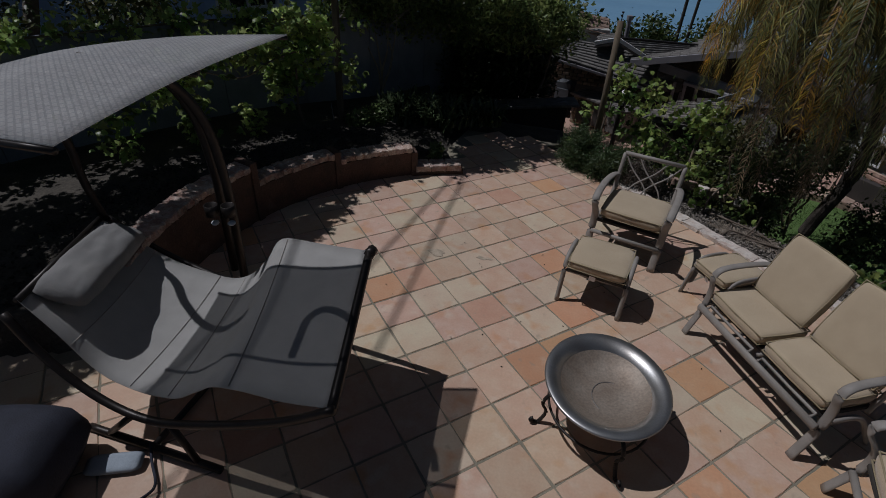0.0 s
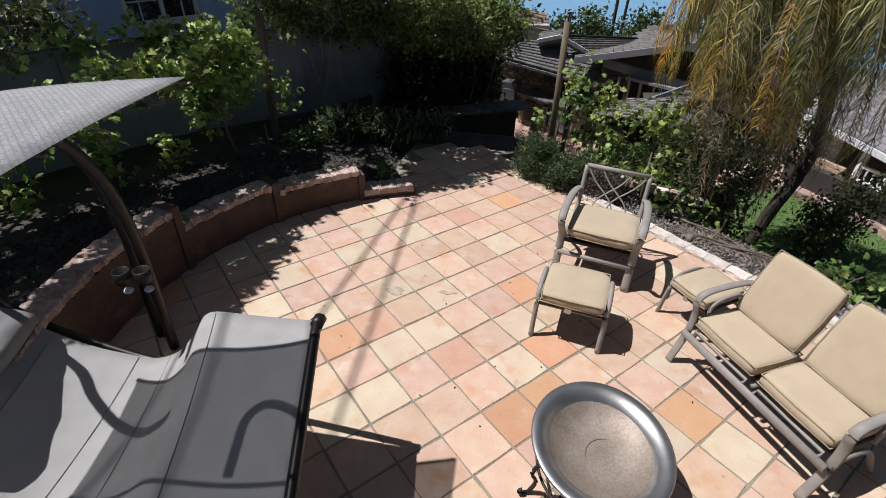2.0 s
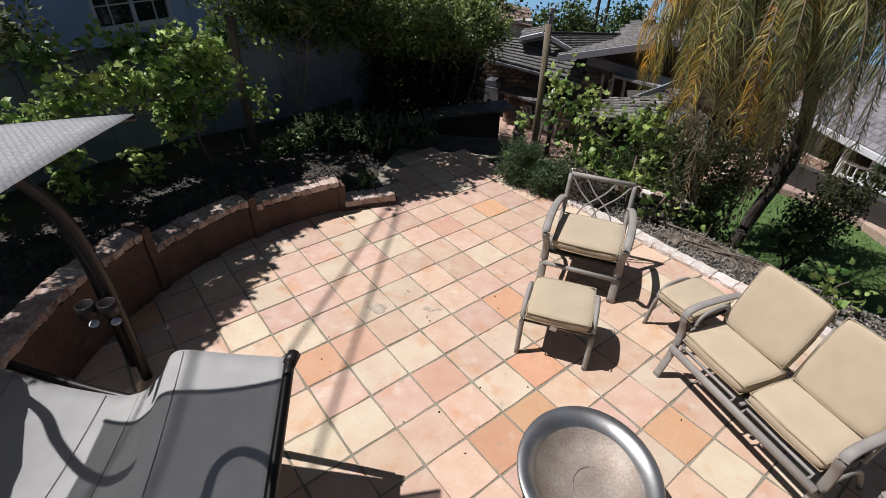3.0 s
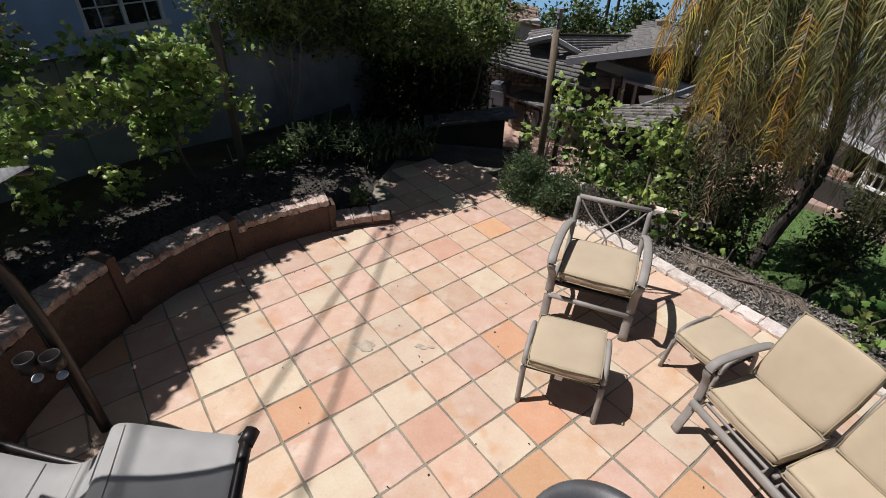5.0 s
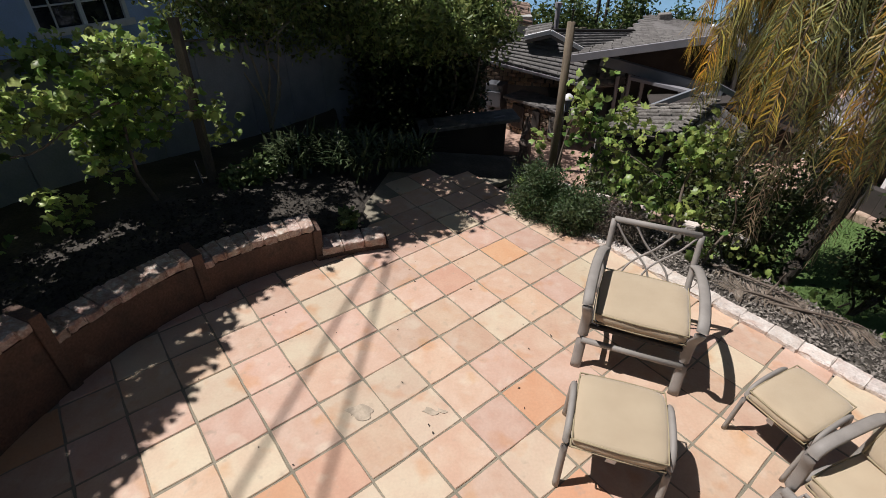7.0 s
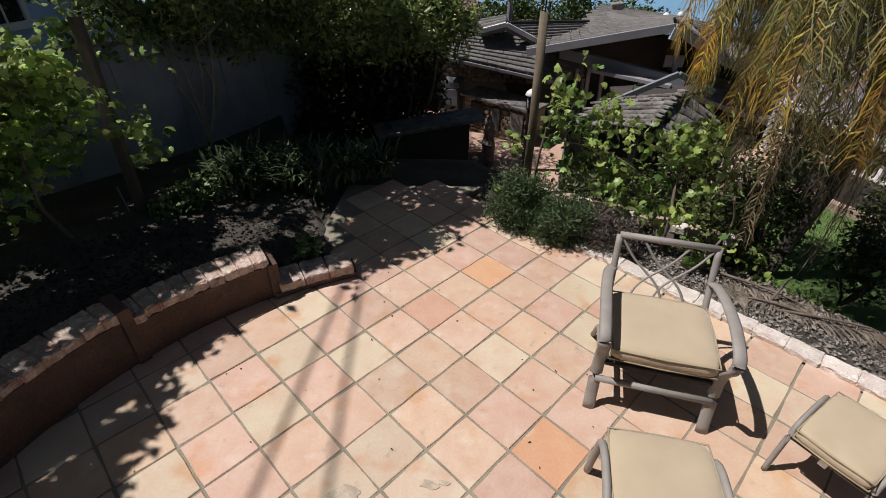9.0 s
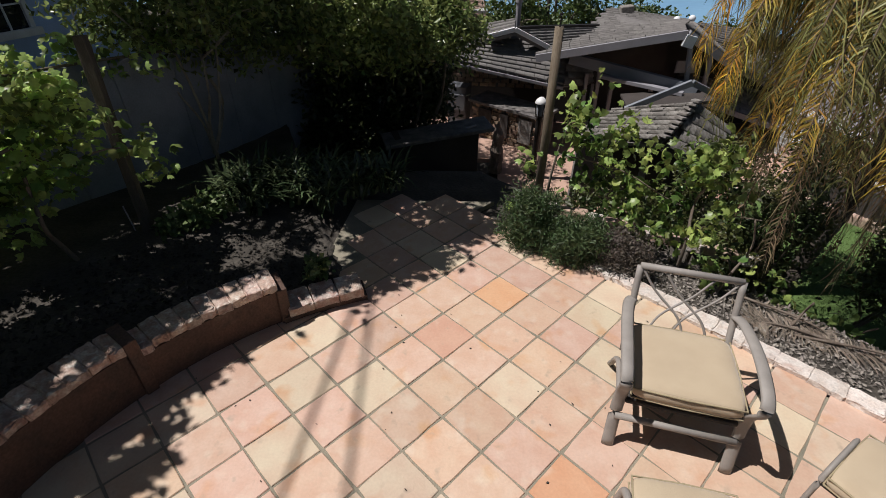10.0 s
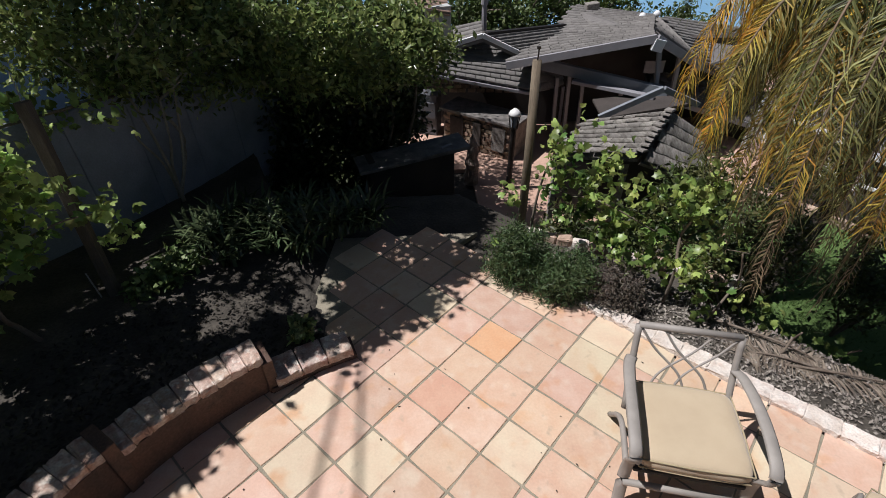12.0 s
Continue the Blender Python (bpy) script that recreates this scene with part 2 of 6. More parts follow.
M_PALMDRY = leaf_material("palm_dry", (0.34, 0.25, 0.15), (0.24, 0.20, 0.12), 0.4, 0.25, 0.7)
M_DRYFROND = material("dry_frond", (0.15, 0.115, 0.085), 0.85, 0.4, 14, 0, 0.3, 90, (0.24, 0.20, 0.16), 0.01, 0.5, True)
M_PALMTRUNK = material("palm_trunk", (0.045, 0.037, 0.03), 0.95, 0.4, 20, 0, 0.9, 60, (0.085, 0.07, 0.055))
# paler copy of the bark: dappled sunlight on the stems is in the colour
M_LITBARK = material("dapple_lit_bark", (0.34, 0.31, 0.26), 0.9, 0.3, 12, 0, 0.6, 60, (0.24, 0.21, 0.17), stretch=(2, 2, 0.5))
M_WOODY = material("woody_stem", (0.13, 0.10, 0.075), 0.9, 0.3, 12, 0, 0.6, 60, (0.18, 0.15, 0.12), stretch=(2, 2, 0.5))
M_LAMPCAP = material("lamp_cap", (0.75, 0.75, 0.74), 0.5, 0.05, 9, 0, 0.0, 90)
M_CLOTHBLUE = material("blue_grey_cloth", (0.35, 0.40, 0.46), 0.9, 0.1, 9, 0, 0.2, 90)
M_NAVY = material("navy_cloth", (0.025, 0.028, 0.045), 0.85, 0.2, 9, 0, 0.3, 120)


# ---- builders ----
def mesh_of(bm, name, mat, smooth=False):
    me = bpy.data.meshes.new(name)
    bm.to_mesh(me)
    bm.free()
    if mat:
        me.materials.append(mat)
    if smooth:
        me.polygons.foreach_set("use_smooth", [True] * len(me.polygons))
    return me


def part(name, bm, mat, parent=None, label="", smooth=False, place=None):
    ob = new(name, bm if isinstance(bm, bpy.types.Mesh) else mesh_of(bm, name, mat, smooth))
    ob.parent = parent
    if place is not None:
        ob.matrix_basis = place
    return tagged(ob, label)


def thing(name, label, category, group="", place=None, kind=""):
    ob = new(name)
    ob.empty_display_size = 0.1
    if place is not None:
        ob.matrix_basis = place
    return tagged(ob, label, category, group, kind)


def box(bm, size, at=(0, 0, 0), turn=(0, 0, 0), bevel=0.0):
    got = bmesh.ops.create_cube(bm, size=1.0)["verts"]
    bmesh.ops.scale(bm, vec=size, verts=got)
    if bevel:
        edges = list({e for v in got for e in v.link_edges})
        got = bmesh.ops.bevel(bm, geom=edges, offset=bevel, segments=2, affect="EDGES", profile=0.5)["verts"] + [v for v in got if v.is_valid]
    bmesh.ops.transform(bm, matrix=pose(*at, *turn), verts=list(set(got)))
    return bm


def smoothed(points, n=6):
    """A Catmull-Rom curve through the points."""
    pts = [Vector(p) for p in points]
    if len(pts) < 3:
        return pts
    ends = [2 * pts[0] - pts[1], *pts, 2 * pts[-1] - pts[-2]]
    out = []
    for a, b, c, d in zip(ends, ends[1:], ends[2:], ends[3:]):
        for k in range(n):
            u = k / n
            out.append(0.5 * (2 * b + (c - a) * u + (2 * a - 5 * b + 4 * c - d) * u * u + (3 * b - a - 3 * c + d) * u ** 3))
    return out + [pts[-1]]


def tube(bm, points, r, seg=8, taper=1.0, flat=1.0):
    """A tube round a line of points; flat squeezes it across."""
    pts = [Vector(p) for p in points]
    rings, up = [], Vector((0, 0, 1))
    for i, p in enumerate(pts):
        d = (pts[min(i + 1, len(pts) - 1)] - pts[max(i - 1, 0)]).normalized()
        side = d.cross(up)
        if side.length < 0.2:
            side = d.cross(Vector((0, 1, 0)))
        side.normalize()
        top = side.cross(d)
        rr = r * (1 + (taper - 1) * i / max(1, len(pts) - 1))
        rings.append([bm.verts.new(p + rr * (math.cos(a) * side + flat * math.sin(a) * top)) for a in [2 * math.pi * k / seg for k in range(seg)]])
    for a, b in zip(rings, rings[1:]):
        for k in range(seg):
            bm.faces.new((a[k], a[(k + 1) % seg], b[(k + 1) % seg], b[k]))
    bm.faces.new(rings[0][::-1])
    bm.faces.new(rings[-1])
    return bm


def lathe(bm, profile, seg=40):
    """A turned shape: profile of (radius, z)."""
    rings = [[bm.verts.new((r * math.cos(a), r * math.sin(a), z)) for a in [2 * math.pi * k / seg for k in range(seg)]] for r, z in profile]
    for a, b in zip(rings, rings[1:]):
        for k in range(seg):
            bm.faces.new((a[k], a[(k + 1) % seg], b[(k + 1) % seg], b[k]))
    return bm


def cushion(bm, w, d, h, n=12, puff=0.35, round_=0.06, boxy=False):
    """A stuffed cushion, lying, its base centre at the origin."""
    grid = {}
    for s in (1, -1):
        for i in range(n + 1):
            for j in range(n + 1):
                u, v = 2 * i / n - 1, 2 * j / n - 1
                if boxy:
                    u, v = math.sin(u * math.pi / 2), math.sin(v * math.pi / 2)
                edge = max(abs(u), abs(v))
                if s == -1 and (i in (0, n) or j in (0, n)):
                    continue
                cx = u * (w / 2) * (1 - 0.02 * v * v) * (1 - round_ * max(0, abs(v) - 0.8) * 2)
                cy = v * (d / 2) * (1 - 0.02 * u * u) * (1 - round_ * max(0, abs(u) - 0.8) * 2)
                fall = (1 - abs(u) ** 6) * (1 - abs(v) ** 6)
                z = h / 2 + s * (h / 2) * (fall ** (0.22 if boxy else 0.45) * (1 - puff * 0.35 * (u * u + v * v) / 2) if edge < 1 else 0)
                grid[s, i, j] = bm.verts.new((cx, cy, z))
    for i in range(n + 1):
        for j in range(n + 1):
            if (-1, i, j) not in grid:
                grid[-1, i, j] = grid[1, i, j]
    for s in (1, -1):
        for i in range(n):
            for j in range(n):
                f = [grid[s, i, j], grid[s, i + 1, j], grid[s, i + 1, j + 1], grid[s, i, j + 1]]
                bm.faces.new(f if s == 1 else f[::-1])
    return bm


rng = np.random.default_rng(7)


def leaf_mesh(name, centres, size, mat, aspect=0.6, droop=0.5, lobes=False, up=0.6, dirs=None):
    """Many folded leaves round the centres, one mesh. lobes: broad vine leaves of five points."""
    c = np.asarray(centres, float)
    n = len(c)
    size = np.broadcast_to(np.asarray(size, float), (n,)) * rng.uniform(0.6, 1.3, n)
    nor = rng.normal(size=(n, 3)) * (1 - up) * 1.4 + np.array([0, 0, 1.0]) * up
    nor += rng.normal(size=(n, 3)) * 0.25
    nor /= np.linalg.norm(nor, axis=1)[:, None]
    d = rng.normal(size=(n, 3)) if dirs is None else np.asarray(dirs, float) + rng.normal(size=(n, 3)) * 0.25
    d[:, 2] -= droop
    d -= nor * (d * nor).sum(1)[:, None]
    d /= np.linalg.norm(d, axis=1)[:, None] + 1e-9
    s = np.cross(nor, d)
    if lobes:
        shape = [(0.30, 0, 0.05), (0, 0, 0), (0.02, 0.34, -0.10), (0.20, 0.55, -0.22), (0.42, 0.36, -0.06), (0.66, 0.46, -0.20), (0.72, 0.18, -0.08), (1.0, 0, -0.28),
                 (0.72, -0.18, -0.08), (0.66, -0.46, -0.20), (0.42, -0.36, -0.06), (0.20, -0.55, -0.22), (0.02, -0.34, -0.10)]
        tris = [(0, k, k + 1) for k in range(1, 12)] + [(0, 12, 1)]
    else:
        shape = [(0, 0, 0), (0.45, 0.5 * aspect, 0.06), (1.0, 0, -0.1), (0.45, -0.5 * aspect, 0.06)]
        tris = [(0, 1, 2), (0, 2, 3)]
    k = len(shape)
    v = np.stack([c + size[:, None] * (a * d + b * s + e * nor) for a, b, e in shape], 1).reshape(-1, 3)
    f = (np.array(tris)[None] + k * np.arange(n)[:, None, None]).reshape(-1, 3)
    return raw_mesh(name, v, f, mat)


def raw_mesh(name, v, f, mat):
    me = bpy.data.meshes.new(name)
    v, f = np.asarray(v, np.float32), np.asarray(f, np.int32)
    k = f.shape[1]
    me.vertices.add(len(v))
    me.vertices.foreach_set("co", v.ravel())
    me.loops.add(f.size)
    me.loops.foreach_set("vertex_index", f.ravel())
    me.polygons.add(len(f))
    me.polygons.foreach_set("loop_start", np.arange(0, f.size, k, dtype=np.int32))
    me.update(calc_edges=True)
    me.validate()
    me.materials.append(mat)
    return me


def clump_points(centre, radii, n, clumps, spread=0.16, shell=0.55):
    """Points gathered in clumps inside an ellipsoid, with gaps between."""
    q = rng.normal(size=(clumps, 3))
    q /= np.linalg.norm(q, axis=1)[:, None]
    q *= rng.uniform(shell, 1.0, clumps)[:, None] ** 0.7
    q = q * radii + centre
    own = q[rng.integers(0, clumps, n)]
    return own + rng.normal(size=(n, 3)) * spread


def strap_mesh(name, roots, length, width, mat, lean=0.9, n=5):
    """Arching strap leaves from roots."""
    vs, fs = [], []
    for p in roots:
        a, L = rng.uniform(0, 2 * math.pi), length * rng.uniform(0.6, 1.2)
        out, w = np.array([math.cos(a), math.sin(a), 0]), width * rng.uniform(0.7, 1.2)
        side, le = np.array([-out[1], out[0], 0]), lean * rng.uniform(0.4, 1.2)
        base = len(vs)
        for i in range(n + 1):
            u = i / n
            c = np.asarray(p) + out * L * le * u ** 1.5 * 0.9 + np.array([0, 0, L * (u - 0.55 * le * u ** 3)])
            h = w * (1 - u ** 3) / 2 + 0.001
            vs += [c - side * h, c + side * h]
        fs += [(base + 2 * i, base + 2 * i + 1, base + 2 * i + 3, base + 2 * i + 2) for i in range(n)]
    return raw_mesh(name, vs, fs, mat)


def branch(bm, p, q, r, bend=0.1, taper=0.5, seg=7):
    p, q = Vector(p), Vector(q)
    mid = [(p.lerp(q, u) + Vector(rng.normal(size=3)) * bend * (q - p).length * 0.5) for u in (0.35, 0.7)]
    return tube(bm, smoothed([p, *mid, q], 4), r, seg, taper)


# ---- ground ----
PITCH = 0.317
S = PITCH / math.sqrt(2)
ARC_C, ARC_R = (0.68, -0.90), 2.55      # the curved bed wall's patio face
EDGE = 3.52                             # the patio's straight edge: x + y


def smoothstep(a, b, x):
    u = np.clip((x - a) / (b - a), 0, 1)
    return u * u * (3 - 2 * u)


def ground_height(x, y):
    dx, dy = x - ARC_C[0], y - ARC_C[1]
    d, a = np.hypot(dx, dy), np.degrees(np.arctan2(dy, dx)) % 360
    z = np.full_like(x, -0.06)
    bed = (d > ARC_R + 0.1) & (a > 112) & (a < 207)
    z = np.where(bed, 0.06 + 0.26 * smoothstep(114, 150, a), z)
    z = np.where((y > 3.0) & ~(bed & (x < -1.2)), -0.06 - 1.14 * smoothstep(3.6, 5.6, y), z)
    z = np.where(bed & (y > 3.0), np.minimum(z, 0.3 - 0.3 * smoothstep(3.0, 7.0, y)), z)
    s = x + y
    right = (x > 0.9) & (s > EDGE + 0.05)
    z = np.where(right, -0.03 - 0.10 * smoothstep(EDGE, 4.7, s) - 1.10 * smoothstep(4.75, 5.6, s), z)
    far = np.maximum(0, np.hypot(x - 1, y) - 16)
    z = z - np.minimum(far * 0.30, 70)
    return z


def axis(lo, hi, step, reach):
    mid = list(np.arange(lo, hi + 1e-6, step))
    out, s, p = [], step, hi
    while p < reach:
        s *= 1.35
        p += s
        out.append(p)
    low, s, p = [], step, lo
    while p > -reach:
        s *= 1.35
        p -= s
        low.append(p)
    return np.array(low[::-1] + mid + out)


gx, gy = axis(-6.5, 8.0, 0.06, 4000), axis(-6.0, 9.0, 0.06, 4000)
X, Y = np.meshgrid(gx, gy)
Z = ground_height(X, Y)
rough = np.array([noise.noise((a * 6, b * 6, 0)) * 0.012 + noise.noise((a * 17, b * 17, 3)) * 0.006 for a, b in zip(X.ravel(), Y.ravel())]).reshape(X.shape)
Z = Z + rough
nx = len(gx)
idx = np.arange(X.size).reshape(X.shape)
quads = np.stack([idx[:-1, :-1], idx[:-1, 1:], idx[1:, 1:], idx[1:, :-1]], -1).reshape(-1, 4)
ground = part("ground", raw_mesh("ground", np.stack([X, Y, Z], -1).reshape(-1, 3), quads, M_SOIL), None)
tagged(ground, "dark dry garden soil sloping down past the patio", "ground", kind="structure")
bm = bmesh.new()
box(bm, (9000, 9000, 1), (0, 0, -62))
tagged(part("water", bm, M_SEA), "calm blue sea far below the hill", "sea", kind="structure")

# ---- patio ----
patio = thing("patio_floor", "sunlit square terracotta tiles laid diagonally with sandy grout", "tiled floor", kind="structure")
bm = bmesh.new()
ring = [(-2.8, -6.5), (5.2, -6.5), (5.2, EDGE - 5.2), (0.72, EDGE - 0.72), (0.95, 3.0), (-0.45, 3.0), (-0.62, 1.6)]
ring += [(ARC_C[0] + (ARC_R + 0.12) * math.cos(radians(a)), ARC_C[1] + (ARC_R + 0.12) * math.sin(radians(a))) for a in range(118, 208, 6)] + [(-2.8, -2.2)]
f = bm.faces.new([bm.verts.new((x, y, -0.0065)) for x, y in ring])
got = bmesh.ops.extrude_face_region(bm, geom=[f])
bmesh.ops.translate(bm, vec=(0, 0, -0.05), verts=[v for v in got["geom"] if isinstance(v, bmesh.types.BMVert)])
bmesh.ops.recalc_face_normals(bm, faces=bm.faces)
part("grout", bm, M_GROUT, patio, "sandy grey grout bed")


def in_patio(x, y):
    if x + y > EDGE - 0.02 or y < -6.4 or x > 5.1:
        return False
    d, a = math.hypot(x - ARC_C[0], y - ARC_C[1]), math.degrees(math.atan2(y - ARC_C[1], x - ARC_C[0])) % 360
    if 112 < a < 207:
        return d < ARC_R + 0.14
    if a <= 112 and y > 1.2:
        return -0.42 < x and y < 2.98
    return x > -2.7


def tile_mesh(kind, k):
    """A hand-made tile with a soft, uneven rim."""
    r = random.Random(len(kind) * 31 + k)
    h, bm = PITCH / 2 - 0.0050, bmesh.new()
    rim, top = [], []
    for i in range(12):
        side, u = divmod(i, 3)
        u = u / 3 * 2 - 1
        x, y = [(u, -1), (1, u), (-u, 1), (-1, -u)][side]
        cut = 0.985 if i % 3 == 0 else 1.0
        x, y = x * cut * h + r.uniform(-0.003, 0.003), y * cut * h + r.uniform(-0.003, 0.003)
        rim.append((x, y))
    low = [bm.verts.new((x, y, -0.02)) for x, y in rim]
    mid = [bm.verts.new((x, y, -0.004)) for x, y in rim]
    top = [bm.verts.new((x * 0.975, y * 0.975, 0.0 + r.uniform(-0.0006, 0.0006))) for x, y in rim]
    for a, b in ((low, mid), (mid, top)):
        for i in range(12):
            bm.faces.new((a[i], a[(i + 1) % 12], b[(i + 1) % 12], b[i]))
    bm.faces.new(top)
    return mesh_of(bm, "tile", TILE_KINDS[kind])


TILES = {kind: [tile_mesh(kind, k) for k in range(4)] for kind in TILE_KINDS}
SEEN = {
    "orange": [(-2, 5), (1, -3), (2, 2), (4, 1), (5, -1), (5, 0), (7, 2)],
    "red": [(-2, 3), (1, -2), (3, -1)],
    "cream": [(-4, 1), (-3, 0), (-2, -1), (-2, 1), (-1, -4), (0, -3), (0, -1), (0, 0), (0, 3), (1, 0), (2, -2), (2, -1), (3, 1), (4, 0), (7, 1)],
    "peach": [(-2, 4), (-1, -1), (-1, 2), (-1, 4), (-1, 5), (-1, 6), (0, -4), (0, 1), (0, 2), (0, 4), (1, -4), (1, -1), (1, 3), (1, 4), (2, 0), (4, -1), (5, 2)],
    "pink": [(-3, 6), (-2, 2), (-1, 0), (-1, 3), (-3, -2), (-3, -1), (-3, 1), (-3, 2), (-3, 3), (-3, 4), (-3, 5), (-2, 0), (-1, -3), (-1, -2), (-1, 1), (0, -2), (0, 5), (1, 1), (1, 2), (2, -3), (2, 1), (3, 0)],
}
SEEN_KINDS = {spot: kind for kind, spots in SEEN.items() for spot in spots}
picker = random.Random(5)
near, rest = [], []
for u in range(-14, 24):
    for v in range(-22, 11):
        kind = SEEN_KINDS.get((u, v)) or picker.choices(["pink", "peach", "cream", "orange", "red"], [40, 38, 18, 2, 2])[0]
        k, turn = picker.randrange(4), picker.randrange(4)
        wob = (picker.uniform(-0.0025, 0.0025), picker.uniform(-0.0025, 0.0025), picker.uniform(-0.002, 0.0015), picker.uniform(-0.25, 0.25), picker.uniform(-0.25, 0.25), picker.uniform(-0.5, 0.5))
        x, y = (u + v + 1) * S, (v - u) * S
        if not in_patio(x, y):
            continue
        m = pose(x + wob[0], y + wob[1], wob[2], wob[3], wob[4], 45 + 90 * turn + wob[5])
        (near if -2.9 < y and -2.2 < x < 3.3 else rest).append((kind, k, m))
tile_jobs = near[:300], rest + near[300:]

# ---- curved bed wall ----
def arc_point(a, r, z):
    return (ARC_C[0] + r * math.cos(radians(a)), ARC_C[1] + r * math.sin(radians(a)), z)


bed_wall = thing("wall_curved_bed", "curved terracotta stucco bed wall with a worn brick cap", "garden wall", kind="structure")
WALL_RUNS = [(123.0, 143.4, 0.355), (143.7, 165.9, 0.42), (166.2, 204.0, 0.59)]
brick_jobs = []


def cap_brick(seed, size):
    """A worn brick: split into short lengths, its faces knocked out of true."""
    r = random.Random(seed)
    bm = bmesh.new()
    box(bm, size, bevel=0.010)
    rough = 0.0045
    if size[1] > 0.12:
        for x in (-0.25, 0.02, 0.27):
            bmesh.ops.bisect_plane(bm, geom=bm.verts[:] + bm.edges[:] + bm.faces[:], plane_co=(x * size[0], 0, 0), plane_no=(1, 0.1, 0))
        bmesh.ops.bisect_plane(bm, geom=bm.verts[:] + bm.edges[:] + bm.faces[:], plane_co=(0, r.uniform(-0.03, 0.03), 0), plane_no=(0.1, 1, 0))
        rough = 0.007
    for v in bm.verts:
        v.co += Vector((r.uniform(-0.4, 0.4), r.uniform(-1, 1), r.uniform(-1, 0.8))) * rough
    return bm


for a0, a1, h in WALL_RUNS:
    bm = bmesh.new()
    n = max(6, int((a1 - a0) / 2.5))
    rings = []
    for i in range(n + 1):
        a = a0 + (a1 - a0) * i / n
        rings.append([bm.verts.new(arc_point(a, r, z)) for r, z in ((ARC_R, -0.08), (ARC_R, h - 0.075), (ARC_R + 0.19, h - 0.075), (ARC_R + 0.19, -0.08))])
    for a, b in zip(rings, rings[1:]):
        for k in range(4):
            bm.faces.new((a[k], b[k], b[(k + 1) % 4], a[(k + 1) % 4]))
    bm.faces.new(rings[0])
    bm.faces.new(rings[-1][::-1])
    bmesh.ops.recalc_face_normals(bm, faces=bm.faces)
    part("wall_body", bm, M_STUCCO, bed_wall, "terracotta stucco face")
    step = 2.35
    count = int(round((a1 - a0) / step))
    for i in range(count):
        a = a0 + (a1 - a0) * (i + 0.5) / count
        brick_jobs.append((bed_wall, pose(*arc_point(a, ARC_R + 0.095, h - 0.035 + picker.uniform(-0.006, 0.006)), picker.uniform(-2, 2), picker.uniform(-2, 2), a + 90 + picker.uniform(-2, 2)), ((a1 - a0) / count * (ARC_R + 0.095) * math.pi / 180 * 0.985, 0.215, 0.062), M_BRICK))
for a, h in ((122.6, 0.30), (143.6, 0.435), (166.1, 0.615)):
    bm = bmesh.new()
    box(bm, (0.075, 0.225, h + 0.06), (0, 0, 0), bevel=0.008)
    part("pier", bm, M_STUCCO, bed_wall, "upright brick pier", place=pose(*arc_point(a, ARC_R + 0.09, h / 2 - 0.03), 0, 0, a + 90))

kerb = thing("low_brick_kerb", "low kerb of worn pale bricks at the bed's end", "kerb", kind="structure")
for i in range(3):
    a = 120.1 - i * 4.2
    brick_jobs.append((kerb, pose(*arc_point(a, ARC_R + 0.06, 0.085), 0, 0, a + 90 + picker.uniform(-3, 3)), (0.184, 0.22, 0.075), M_BRICK))
bm = bmesh.new()
for i in range(8):
    a = 122.2 - i * 1.75
    box(bm, (0.085, 0.19, 0.12), arc_point(a, ARC_R + 0.06, -0.012), (0, 0, a + 90))
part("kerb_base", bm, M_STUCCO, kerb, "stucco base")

# ---- straight patio edging ----
edging = thing("brick_edging", "whitewashed bricks laid in a row along the patio edge", "edging", kind="structure")
ex = Vector((0.7071, -0.7071, 0))
for i in range(22):
    p = Vector((1.62, EDGE - 1.62 + 0.10, 0.0)) + ex * (0.203 * i) + Vector((0.0, 0.0, 0.012))
    p += Vector((0.05, 0.05, 0)) * 0.3
    brick_jobs.append((edging, pose(*p, picker.uniform(-1.2, 1.2), picker.uniform(-1, 1), -45 + picker.uniform(-1.2, 1.2)), (0.2045, 0.135 + picker.uniform(-0.008, 0.012), 0.055), M_WHITEBRICK))

# ---- neighbours on the fence side ----
FDIR, FNOR = Vector((0.459, 0.888, 0)), Vector((-0.888, 0.459, 0))
FYAW = math.degrees(math.atan2(FDIR.y, FDIR.x))


def on_fence(s, off=0.0, z=0.0):
    """A point s metres along the fence line from its middle, off metres behind it."""
    p = Vector((-2.85, 2.45, 0)) + FDIR * s + FNOR * off
    return (p.x, p.y, z)


fence = thing("wall_fence", "blue-grey garden wall of tall block panels with vines over it", "fence", kind="structure")
s = -7.4
while s < 4.6:
    h = 1.46 - 0.09 * max(0, s + 1.0) * 0.9
    bm = bmesh.new()
    box(bm, (0.598, 0.12, h + 0.5), (0, 0, 0), bevel=0.012)
    part("panel", bm, M_FENCE, fence, place=pose(*on_fence(s, 0.06, h / 2 - 0.25), 0, 0, FYAW))
    s += 0.60

blue_house = thing("blue_house", "blue stucco house wall with a white framed window", "house")
bm = bmesh.new()
WIN0, WIN1, WZ0, WZ1 = 0.38, 1.72, 0.92, 2.0
base = Vector((-6.06, 4.41, 0))


def on_house(s, off=0.0, z=0.0):
    p = base + FDIR * s + FNOR * off
    return (p.x, p.y, z)


for s0, s1, z0, z1 in ((-9, WIN0, -1, 4.5), (WIN1, 3.2, -1, 4.5), (WIN0, WIN1, -1, WZ0), (WIN0, WIN1, WZ1, 4.5)):
    box(bm, (s1 - s0, 0.2, z1 - z0), on_house((s0 + s1) / 2, 0.1, (z0 + z1) / 2), (0, 0, FYAW))
part("wall", bm, M_BLUEWALL, blue_house)
